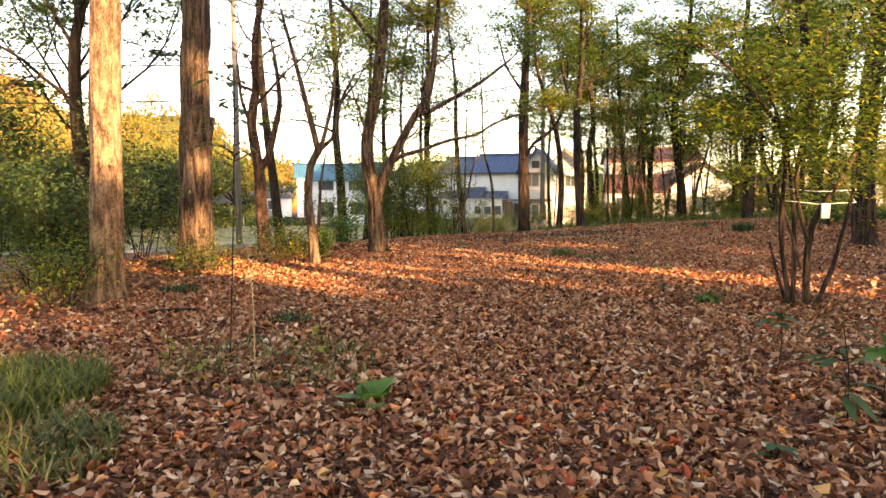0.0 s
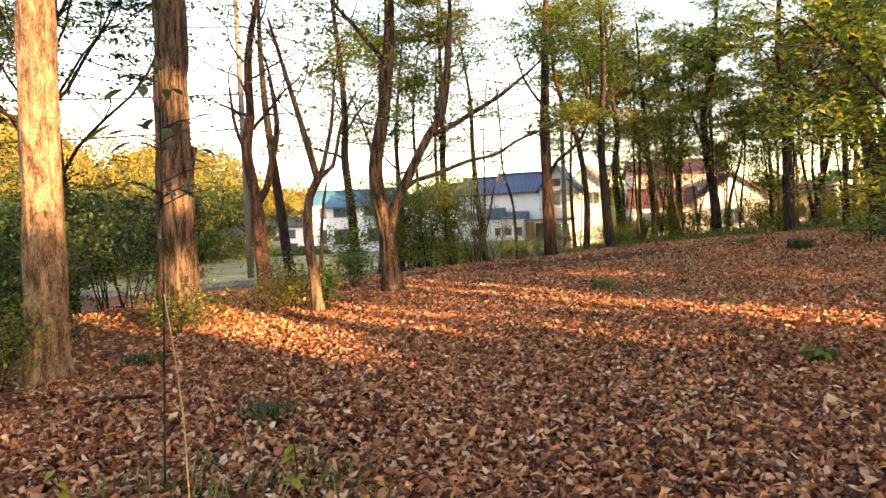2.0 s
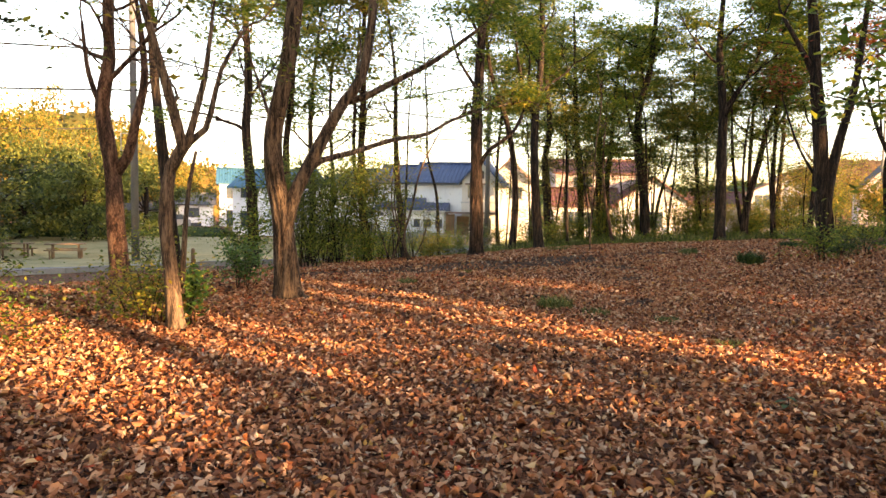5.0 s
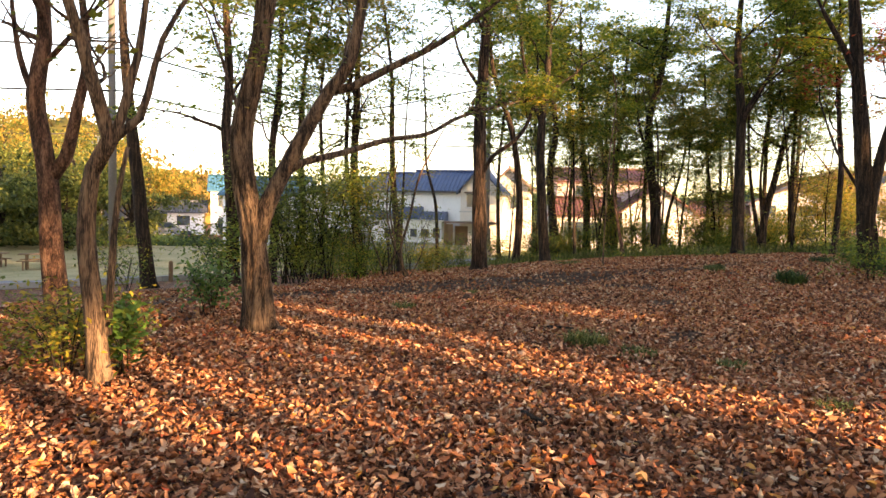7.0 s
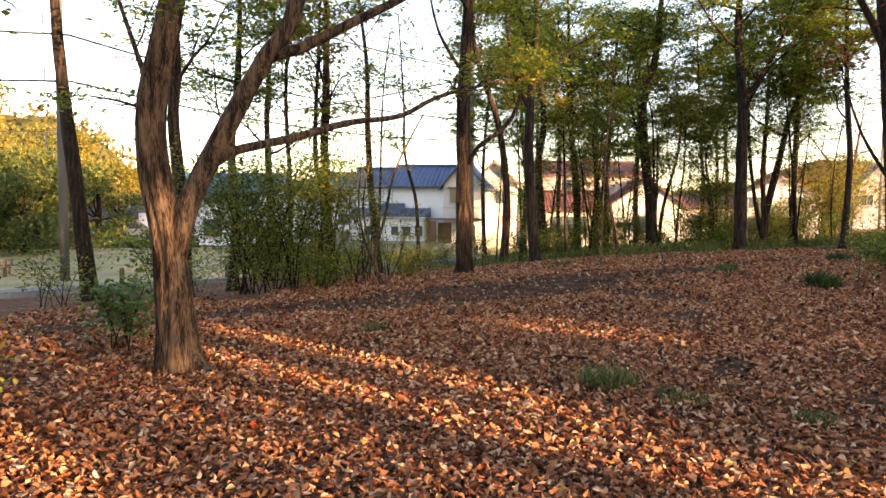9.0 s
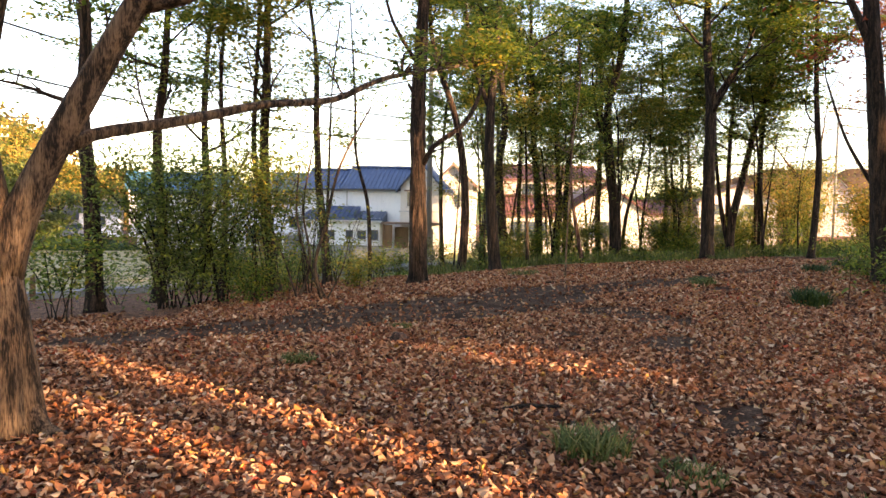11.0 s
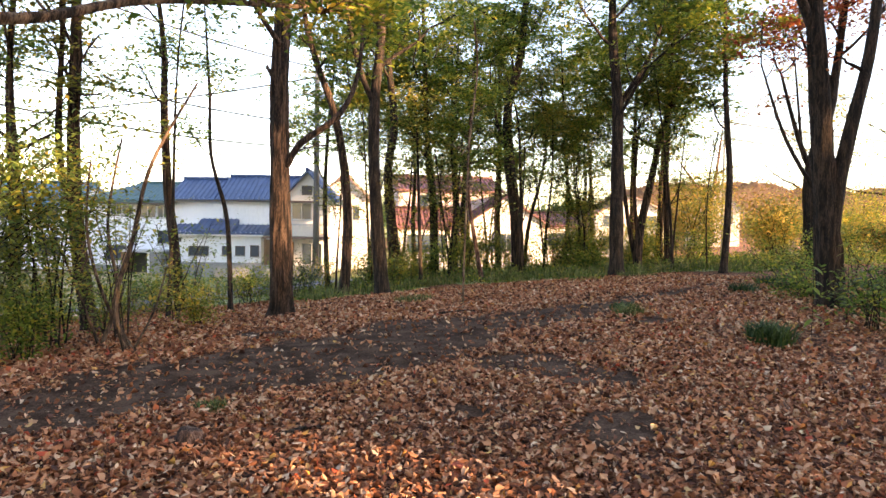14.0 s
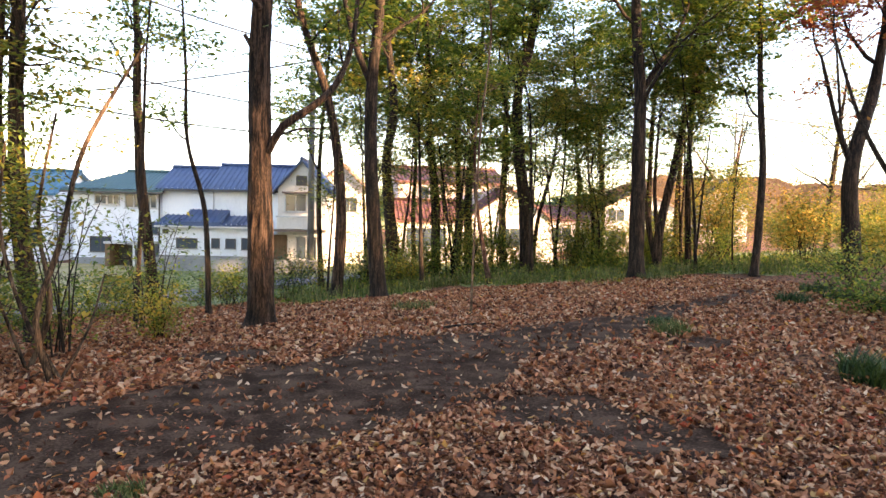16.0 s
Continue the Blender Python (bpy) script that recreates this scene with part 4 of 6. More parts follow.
tuft(-2.85, 4.2, 1.4, 0.28, 2600, "clump of long green grass among leaves", 1, LEAF_FAR)
tuft(-2.2, 3.3, 1.2, 0.22, 900, "thin grass among fallen leaves", 2)
tuft(-1.3, 5.1, 1.9, 0.2, 420, "thin grass and weeds among leaves", 3)
tuft(8.8, 19.6, 0.62, 0.4, 340, "dark green strap-leaved clump", 4, LEAF_DARK, 0.013)
tuft(2.55, 14.1, 0.55, 0.27, 420, "small clump of ferny grass in leaves", 5)
tuft(-3.5, 8.8, 0.5, 0.2, 200, "dark low tuft in the leaves", 6, LEAF_DARK, 0.01)
tuft(-1.55, 6.7, 0.45, 0.2, 160, "dark low tuft in the leaves", 7, LEAF_DARK, 0.01)
for i, (x, y, w, h) in enumerate([(3.75, 12.9, 0.35, 0.14), (3.8, 11.4, 0.35, 0.13), (8.7, 22.6, 0.6, 0.3), (0.5, 17.2, 0.4, 0.18), (6.3, 27.5, 1.0, 0.25), (3.2, 8.0, 0.4, 0.2), (3.0, 13.6, 0.5, 0.15), (1.9, 19.2, 0.3, 0.15)]):
    tuft(x, y, w, h, 260, "small green tuft among fallen leaves", 20 + i)
for i in range(26):
    x = 5.0 + i * 0.95
    y = 32.6 + 0.8 * math.sin(i * 1.7) + (0.5 if i % 2 else -0.4) - (0.9 if x > 12 else 0)
    tuft(x, y, 1.3, 0.34, 260, "tall rough grass at the edge of the wood", 60 + i)


def edge_y(x):
    """Where the leaf-strewn floor ends and the rough growth begins."""
    return 31.2 - 0.12 * max(0, x - 10) + 0.7 * math.sin(x * 0.9) + 0.5 * math.sin(x * 2.3 + 1) + 1.4 * ss(4, -2, x) + 2.6 * ss(5.5, 2.5, x) * ss(-4.5, -1.5, x)


def build_undergrowth():
    rng = np.random.default_rng(31)
    cs = []
    for x, y, h in zip(rng.uniform(3.5, 46, 52000), rng.uniform(28, 46, 52000), rng.random(52000)):
        d = y - edge_y(x)
        if d > 0 and on_line(x, y, ROAD_LINE, ROAD_W) < -0.2 and rng.random() < 1.0 - 0.6 * ss(3, 9, d):
            n = 0.5 + 0.5 * noise.noise((x * 0.6, y * 0.6, 4))
            cs.append((x, y, ground_z(x, y) + h * (0.1 + 0.6 * n * ss(0, 2.0, d)) * ss(3, 8, x)))
    v, q = leaves(rng, np.array(cs), 0.15, 0.7, 0.4)
    put("undergrowth", np_mesh("undergrowth", v, q, LEAF_GREEN), label="low tangled green undergrowth at the wood's edge", category="undergrowth", kind="stuff")
    v, q = [], []
    for x, y in zip(rng.uniform(4.5, 44, 22000), rng.uniform(28.5, 38, 22000)):
        if 0 < y - edge_y(x) < 5 and on_line(x, y, ROAD_LINE, ROAD_W) < -0.2:
            yaw, hgt = rng.uniform(0, 6.283), rng.uniform(0.1, 0.42)
            n, z = len(v), ground_z(x, y)
            sx, sy, ox, oy = -math.sin(yaw) * 0.012, math.cos(yaw) * 0.012, math.cos(yaw) * hgt * 0.35, math.sin(yaw) * hgt * 0.35
            v += [(x - sx, y - sy, z), (x + sx, y + sy, z), (x + sx * 0.4 + ox, y + sy * 0.4 + oy, z + hgt), (x - sx * 0.4 + ox, y - sy * 0.4 + oy, z + hgt)]
            q.append((n, n + 1, n + 2, n + 3))
    put("rough_grass", np_mesh("rough_grass", v, q, GRASS), label="tall rough grass fringing the leaf-strewn floor", category="grass", kind="stuff")


VERGE = material("verge_green", [(0.42, (0.09, 0.12, 0.035)), (0.5, (0.19, 0.22, 0.07)), (0.58, (0.32, 0.29, 0.14))], 3, 0.95, 0.8, fine=8, bump_dist=0.05)
sheet("verge", lambda x, y: y > edge_y(x) and on_line(x, y, ROAD_LINE, ROAD_W) < 0.0, -4, 60, 28, 62, 0.5, VERGE, 0.02, "rough green ground between the wood and houses", "verge")
build_undergrowth()


# ---- beyond the wood: lawn, road, far woods ----
sheet("lawn", lambda x, y: on_line(x, y, ROAD_LINE, ROAD_W) < -0.3 and y > 26 + 0.6 * (x + 14) and x < -3 + 0.25 * (y - 40), -60, 6, 12, 58, 0.8, LAWN, 0.03, "pale dry grass of an open lawn", "lawn")
sheet("road", lambda x, y: on_line(x, y, ROAD_LINE, ROAD_W) > 0, -42, 32, 8, 58, 0.4, ASPHALT, 0.05, "narrow grey asphalt lane past the wood", "road")


def build_kerb():
    ln = smooth_line([(-13.1, 24.65, 0), (-4.4, 31.1, 0), (-0.2, 35.4, 0), (3.1, 39.85, 0), (7.5, 43.5, 0), (16.6, 46.4, 0)], 1.0)
    for a, b in zip(ln, ln[1:]):
        g = Geo()
        length = (b - a).length - 0.012
        g.box((0, -0.07, -0.1), (length, 0.07, 0.16))
        put("kerbstone", g.mesh("kerbstone", CONCRETE, False), kerb, at=Matrix.Translation((a.x, a.y, ground_z(a.x, a.y) + 0.02)) @ Matrix.Rotation(math.atan2(b.y - a.y, b.x - a.x), 4, "Z"))


kerb = put("kerb", None, label="pale concrete kerb along the lane", category="kerb", kind="structure")
build_kerb()


def far_woods(name, label, spots, mat, size, count, seed, low=0.0):
    """Leafy mounds seen from afar. spots: x, y, half widths and height of each mound."""
    rng = np.random.default_rng(seed)
    cs = []
    for x, y, rx, ry, h in spots:
        a, e = rng.uniform(0, 6.283, count), np.arccos(rng.uniform(0, 1, count))
        k = rng.uniform(0.75, 1.03, count) + 0.04 * np.sin(a * 5 + x) * np.sin(e * 6)
        cs.append(np.stack([x + rx * k * np.sin(e) * np.cos(a), y + ry * k * np.sin(e) * np.sin(a), ground_z(x, y) + low + (h - low) * k * np.cos(e)], 1))
    v, q = leaves(rng, np.concatenate(cs), size, 0.9, 0.7)
    v, q = [tuple(p) for p in v], [tuple(f) for f in q]
    for x, y, rx, ry, h in spots:
        n = len(v)
        for j in range(13):
            for i in range(40):
                a, e = i * 0.15708, j * 0.1309
                k = 0.9 + 0.04 * math.sin(a * 5 + x) * math.sin(e * 6) + 0.035 * noise.noise((x + 7 * math.cos(a) * math.sin(e), 7 * math.sin(a) * math.sin(e), 6 * math.cos(e)))
                v.append((x + rx * k * math.sin(e) * math.cos(a), y + ry * k * math.sin(e) * math.sin(a), ground_z(x, y) + (h * k * math.cos(e) if j < 12 else -0.5)))
        q += [(n + j * 40 + i, n + j * 40 + (i + 1) % 40, n + j * 40 + 40 + (i + 1) % 40, n + j * 40 + 40 + i) for j in range(12) for i in range(40)]
    put(name, np_mesh(name, v, q, mat), label=label, category="woods", kind="stuff")


def far_tree(x, y, h, wide, mat, seed, label, clear=0.22, count=5200, size=0.3):
    rng = np.random.default_rng(seed)
    root = put("tree", None, label=label, category="tree", group="trees beyond the lawn", at=Matrix.Translation((x, y, ground_z(x, y) - 0.1)))
    g = Geo()
    g.tube(smooth_line([(0, 0, 0), (0.2, 0, h * 0.4), (0, 0.1, h * 0.85)], 0.8), [0.24 * (1 - 0.07 * i) if i < 13 else 0.03 for i in range(len(smooth_line([(0, 0, 0), (0.2, 0, h * 0.4), (0, 0.1, h * 0.85)], 0.8)))], 8)
    put("trunk", g.mesh("trunk", BARK_DARK), root)
    blobs = [(rng.normal(0, wide * 0.26), rng.normal(0, wide * 0.26), h * rng.uniform(clear + 0.1, 0.93), wide * rng.uniform(0.14, 0.26)) for _ in range(26)]
    each = count // len(blobs)
    c = np.concatenate([np.array([[bx, by, bz]]) + (lambda d: d / np.linalg.norm(d, axis=1)[:, None] * rng.uniform(0.35, 1.08, (each, 1)))(rng.normal(0, 1, (each, 3))) * np.array([[br, br, br * 0.62]]) for bx, by, bz, br in blobs])
    v, q = leaves(rng, c, size, 0.8, 0.6)
    put("crown", np_mesh("crown", v, q, mat), root)
    for i in range(5):
        b = Geo()
        bx, by, bz, br = blobs[i]
        b.tube([(0.1, 0, h * 0.3), (bx * 0.5, by * 0.5, (h * 0.3 + bz) / 2), (bx, by, bz)], [0.09, 0.06, 0.02], 5)
        put("branch", b.mesh("branch", BARK_DARK), root)


for i, (x, y, h, w, k) in enumerate([(-46, 58, 11, 8, 1), (-41, 64, 12.5, 8, 0), (-35.5, 60, 8.5, 7, 1), (-32, 68, 12, 8, 0), (-27.5, 63, 8.0, 6, 1), (-26, 72, 10.5, 7, 0), (-36, 76, 14.5, 9, 0), (-22.5, 76, 7.5, 5.5, 0), (-29, 84, 12, 8, 0), (-47, 74, 15, 9, 0), (-24, 90, 8, 6, 0), (-22, 42, 4.2, 5, 1), (-27, 48, 5.2, 6, 1), (-35, 46, 5.4, 6, 1), (-30, 55, 9.5, 7, 0), (-22, 58, 7.5, 6, 1), (-16, 27, 3.6, 4, 1), (-20, 30, 4.2, 5, 1), (-25, 36, 4.8, 5, 1), (-20, 52, 5.8, 6.5, 1), (-24.5, 53, 6.2, 6.5, 1), (-29, 51.5, 6.0, 6.5, 1), (-19, 61, 6.5, 6, 1)]):
    far_tree(x, y, h, w, (LEAF_GOLD, LEAF_FAR)[k], 300 + i, ("tall autumn tree with golden crown beyond the lawn", "dense dark green tree beside the lawn")[k], (0.22, 0.0)[k])
far_woods("woods", "golden autumn woods on a low hill", [(-75, 105, 26, 16, 24), (-50, 118, 20, 14, 18), (-105, 95, 26, 16, 25), (-34, 135, 14, 12, 10), (-20, 150, 12, 10, 8)], material("leaf_amber", [(0.05, (0.05, 0.065, 0.02)), (0.5, (0.13, 0.1, 0.025)), (0.95, (0.21, 0.13, 0.035))], 0.15, 0.8, 0, source="island", translucent=0.2), 1.0, 4000, 401)
far_woods("woods", "low green hedgerow at the far side of the lawn", [(-24, 56, 6, 1.5, 1.0), (-34, 55, 6, 1.5, 1.1), (-15, 58, 4, 1.2, 0.8)], LEAF_DARK, 0.25, 1500, 402)
far_woods("woods", "reddish brown bare woods on a distant ridge", [(110 + 20 * i, 150 - 3.6 * i, 27, 13, 14.2 + 0.7 * math.sin(i * 2.1)) for i in range(9)], material("bare_wood_haze", [(0.05, (0.13, 0.085, 0.055)), (0.6, (0.155, 0.1, 0.06)), (0.95, (0.18, 0.125, 0.07))], 0.3, 0.95, 0.3, source="island", translucent=0.5), 0.5, 9000, 403)
far_woods("woods", "dark trees closing the far distance", [(-10 + 24 * i, 190 + 6 * (i % 2), 18, 12, 7 + 2 * (i % 3)) for i in range(6)], LEAF_DARK, 1.6, 1400, 404)


# ---- houses ----
def part_box(name, lo, hi, mat, parent, label=""):
    g = Geo()
    g.box(lo, hi)
    return put(name, g.mesh(name, mat, False), parent, label)


def roof(parent, u0, u1, v0, v1, eave, ridge, mat, along="u", over=0.35, label=""):
    """A gable roof with raised tile rows, a ridge cap and thick eaves. along: which way its ridge runs."""
    g = Geo()
    if along == "v":
        u0, u1, v0, v1 = v0, v1, u0, u1
    put_pt = (lambda a, b, z: (a, b, z)) if along == "u" else (lambda a, b, z: (b, a, z))
    mid, half = (v0 + v1) / 2, (v1 - v0) / 2 + over
    drop = (ridge - eave) / ((v1 - v0) / 2) * over
    a, b = u0 - over, u1 + over
    for s in (-1, 1):
        e = mid + s * half
        lo, hi = eave - drop, ridge
        g.face(put_pt(a, e, lo - 0.12), put_pt(b, e, lo - 0.12), put_pt(b, mid, hi - 0.12), put_pt(a, mid, hi - 0.12))
        g.face(put_pt(a, e, lo - 0.12), put_pt(b, e, lo - 0.12), put_pt(b, e, lo), put_pt(a, e, lo))
        for k in (a, b):
            g.face(put_pt(k, e, lo - 0.12), put_pt(k, mid, hi - 0.12), put_pt(k, mid, hi), put_pt(k, e, lo))
        n = int((b - a) / 0.28)
        prof = [(a, 0.0)]
        for i in range(n):
            k = a + (b - a) * (i + 0.5) / n
            prof += [(k - 0.05, 0.0), (k, 0.075), (k + 0.05, 0.0)]
        prof.append((b, 0.0))
        for (k, w), (m, x) in zip(prof, prof[1:]):
            g.face(put_pt(k, e, lo + w), put_pt(m, e, lo + x), put_pt(m, mid, hi + x), put_pt(k, mid, hi + w))
    ob = put("roof", g.mesh("roof", mat, False, True), parent, label)
    c = Geo()
    p, q = put_pt(a, mid, ridge + 0.05), put_pt(b, mid, ridge + 0.05)
    c.tube([p, q], [0.11, 0.11], 8)
    put("ridge_cap", c.mesh("ridge_cap", mat), ob)
    return ob


def block(parent, u0, u1, v0, v1, z0, eave, ridge, mat, along="u", label=""):
    """Four walls with gables under a ridge."""
    g = Geo()
    g.box((u0, v0, z0), (u1, v1, eave))
    if along == "u":
        m = (v0 + v1) / 2
        for k in (u0 + 0.01, u1 - 0.01):
            g.face((k, v0, eave), (k, v1, eave), (k, m, ridge - 0.13))
    else:
        m = (u0 + u1) / 2
        for k in (v0 + 0.01, v1 - 0.01):
            g.face((u0, k, eave), (u1, k, eave), (m, k, ridge - 0.13))
    return put("wall", g.mesh("wall", mat, False), parent, label)


def window(parent, u0, u1, z0, z1, v, frame_mat=FRAME_DARK, bars=1, depth=0.06, side=False):
    """A window set proud on a wall that faces -v, or on one that faces +u where side is set."""
    def bx(name, a, b, c, d, near, far, mat, par):
        g = Geo()
        if side:
            g.box((v - far, a, c), (v + near, b, d))
        else:
            g.box((a, v - near, c), (b, v + far, d))
        return put(name, g.mesh(name, mat, False), par)
    root = bx("window", u0, u1, z0, z1, 0.012, 0.02, GLASS, parent)
    t = 0.05
    for a, b, c, d in ((u0 - t, u1 + t, z1, z1 + t), (u0 - t, u1 + t, z0 - t, z0), (u0 - t, u0, z0, z1), (u1, u1 + t, z0, z1)):
        bx("window_frame", a, b, c, d, depth, 0.02, frame_mat, root)
    for i in range(bars):
        k = u0 + (u1 - u0) * (i + 1) / (bars + 1)
        bx("mullion", k - 0.025, k + 0.025, z0, z1, depth * 0.7, 0.02, frame_mat, root)
    bx("sill", u0 - 0.09, u1 + 0.09, z0 - t - 0.05, z0 - t, depth + 0.06, 0.02, FRAME_LIGHT, root)
    return root


def house(label, at):
    return put("house", None, label=label, category="house", group="houses along the lane", at=at)


LANE = Matrix.Translation((5.0, 54.2, 0)) @ Matrix.Rotation(radians(-17), 4, "Z")
G0 = -1.05
# white house with blue roofs and a low front wing
h = house("two-storey white house with blue tiled roofs and low wing", LANE)
block(h, -5.45, -2.35, 0.3, 5.6, G0, 3.62, 4.85, PLASTER)
roof(h, -5.45, -2.35, 0.3, 5.6, 3.62, 4.85, ROOF_BLUE)
block(h, -2.35, 1.35, -0.5, 5.2, G0, 3.62, 5.0, PLASTER)
roof(h, -2.35, 1.35, -0.5, 5.2, 3.62, 5.0, ROOF_BLUE)
part_box("wing_wall", (-4.75, -1.9, -0.2), (0.2, -0.5, 1.55), PLASTER, h)
g = Geo()
for a, b, lo, hi in ((-4.95, 0.4, 1.5, 1.98), (-3.6, -1.4, 1.62, 2.3)):
    g.face((a, -2.2, lo - 0.14), (b, -2.2, lo - 0.14), (b, -2.2, lo), (a, -2.2, lo))
    for k in (a, b):
        g.face((k, -2.2, lo - 0.14), (k, -0.5, lo - 0.14), (k, -0.5, hi), (k, -2.2, lo))
    n = int((b - a) / 0.28)
    prof = [(a, 0.0)] + [(a + (b - a) * (i + 0.5) / n + d, 0.07 * (d == 0)) for i in range(n) for d in (-0.05, 0, 0.05)] + [(b, 0.0)]
    for (k, w), (m, x) in zip(prof, prof[1:]):
        g.face((k, -2.2, lo + w), (m, -2.2, lo + x), (m, -0.5, hi + x), (k, -0.5, hi + w))
put("wing_roof", g.mesh("wing_roof", ROOF_BLUE, False, True), h)
part_box("foundation", (-4.78, -1.95, G0), (0.25, -0.5, -0.2), CONCRETE, h)
for u0, u1, z0, z1 in ((-3.83, -2.8, 0.22, 0.68), (-1.95, -1.6, 0.25, 0.7), (-1.2, -0.75, 0.25, 0.7), (-0.35, 0.05, 0.2, 0.75)):
    window(h, u0, u1, z0, z1, -1.9, bars=1 if u1 - u0 > 0.6 else 0)
g = Geo()
g.tube([(-2.3, -0.58, 3.4), (-2.3, -0.58, 2.0)], [0.04, 0.04], 6)
put("downpipe", g.mesh("downpipe", FRAME_LIGHT), h)
# its sunlit end with a gable and a balcony
block(h, 1.35, 4.0, -1.0, 4.5, G0, 3.7, 5.2, CREAM, "v")
roof(h, 1.35, 4.0, -1.0, 4.5, 3.7, 5.2, ROOF_BLUE, "v", 0.3)
window(h, 1.8, 2.9, 2.35, 3.25, -1.0, FRAME_LIGHT)
part_box("balcony", (1.45, -1.7, 1.35), (3.9, -1.0, 1.95), CREAM, h)
part_box("porch_roof", (0.3, -2.1, 1.2), (4.1, -1.0, 1.32), ROOF_BROWN, h)
part_box("door", (1.0, -1.06, -0.9), (1.9, -0.98, 1.0), WOOD, h, "brown timber front door")
window(h, 2.4, 3.5, -0.3, 0.9, -1.0, FRAME_LIGHT)
part_box("porch_post", (0.4, -2.05, G0), (0.52, -1.93, 1.2), WOOD, h)
# gable trim, vent, balcony rail, lit entrance and lamp of the white house
part_box("gable_vent", (2.35, -1.06, 3.75), (2.95, -0.99, 4.3), FRAME_DARK, h)
part_box("window_hood", (1.65, -1.45, 3.3), (3.1, -1.0, 3.4), ROOF_BROWN, h)
part_box("balcony_rail", (1.4, -1.78, 1.98), (3.95, -1.7, 2.06), FRAME_LIGHT, h)
for k in range(9):
    part_box("baluster", (1.45 + 0.3 * k, -1.76, 1.95), (1.49 + 0.3 * k, -1.72, 1.98), FRAME_LIGHT, h)
part_box("fascia", (-4.95, -2.24, 1.3), (0.4, -2.2, 1.4), FRAME_LIGHT, h)
part_box("shutter_box", (-4.6, -1.96, 0.95), (-4.3, -1.9, 1.2), FRAME_DARK, h)
part_box("gutter", (-2.7, -0.93, 3.32), (1.5, -0.83, 3.42), FRAME_DARK, h)
part_box("gutter", (-5.8, -0.13, 3.32), (-2.7, -0.03, 3.42), FRAME_DARK, h)
part_box("entrance_screen", (0.45, -1.95, -0.9), (1.0, -1.89, 1.15), WOOD, h, "slatted brown timber screen by the entrance")
part_box("garden_wall", (-4.9, -3.4, G0), (3.9, -3.22, -0.25), CONCRETE, h, "low grey block wall before the house")
# green-roofed neighbour with a hipped roof and a shed
h = house("white house with teal tiled roof and small canopy", LANE)
block(h, -10.4, -5.5, 0.2, 5.4, G0, 3.4, 3.41, PLASTER)
g = Geo()
ea, eb, ec, ed, ez, rz = -10.85, -5.2, -0.3, 5.9, 3.3, 4.5
n = 26
for i in range(n):
    a, b = ea + (eb - ea) * i / n, ea + (eb - ea) * (i + 1) / n
    m = (a + b) / 2
    top = rz - ez
    for f0, f1, w0, w1 in ((a, m, 0.0, 0.07), (m, b, 0.07, 0.0)):
        t0, t1 = min(1.0, (f0 - ea) / 2.4), min(1.0, (f1 - ea) / 2.4)
        g.face((f0, ec, ez + w0), (f1, ec, ez + w1), (f1, ec + 3.1 * t1, ez + top * t1 + w1), (f0, ec + 3.1 * t0, ez + top * t0 + w0))
        g.face((f1, ed, ez + w1), (f0, ed, ez + w0), (f0, ed - 3.1 * t0, ez + top * t0 + w0), (f1, ed - 3.1 * t1, ez + top * t1 + w1))
g.face((ea, ec, ez), (ea, ed, ez), (ea + 2.4, ec + 3.1, rz))
g.face((ea, ec, ez - 0.12), (eb, ec, ez - 0.12), (eb, ed, ez - 0.12), (ea, ed, ez - 0.12))
g.face((ea, ec, ez - 0.12), (eb, ec, ez - 0.12), (eb, ec, ez), (ea, ec, ez))
g.face((ea, ec, ez - 0.12), (ea, ed, ez - 0.12), (ea, ed, ez), (ea, ec, ez))
teal = put("roof", g.mesh("roof", ROOF_TEAL, False, True), h)
g = Geo()
g.tube([(ea + 2.4, 2.8, rz + 0.05), (eb, 2.8, rz + 0.05)], [0.11, 0.11], 8)
put("ridge_cap", g.mesh("ridge_cap", ROOF_TEAL), teal)
for u0, u1, z0, z1 in ((-9.15, -8.55, 2.52, 3.0), (-8.45, -7.85, 2.52, 3.0), (-7.45, -6.55, 2.35, 3.05), (-6.4, -5.75, 2.35, 3.05), (-6.35, -5.7, 0.85, 1.5), (-9.4, -8.3, -0.2, 0.6)):
    window(h, u0, u1, z0, z1, 0.2, FRAME_LIGHT if z0 > 2 else FRAME_DARK)
part_box("canopy", (-7.9, -1.6, 0.32), (-5.5, 0.2, 0.44), FRAME_LIGHT, h)
part_box("shed_wall", (-7.85, -1.5, G0), (-7.6, 0.2, 0.32), WOOD, h)
part_box("shed_wall", (-6.2, -1.5, G0), (-5.6, 0.2, 0.32), CONCRETE, h)
# dark panel standing in for the shade inside the open shed
part_box("shed_dark_interior", (-7.6, -0.3, G0), (-6.2, -0.2, 0.2), FRAME_DARK, h)
part_box("canopy_post", (-6.35, -1.55, G0), (-6.25, -1.45, 0.32), WHITE_TAG, h)
g = Geo()
g.tube([(-5.55, 0.1, 3.2), (-5.55, 0.1, 0.4)], [0.045, 0.045], 6)
put("downpipe", g.mesh("downpipe", FRAME_DARK), h)
part_box("gutter", (-10.85, -0.42, 3.1), (-5.2, -0.32, 3.2), FRAME_DARK, h)
part_box("base_course", (-10.44, 0.14, G0), (-5.5, 0.2, -0.55), CONCRETE, h)
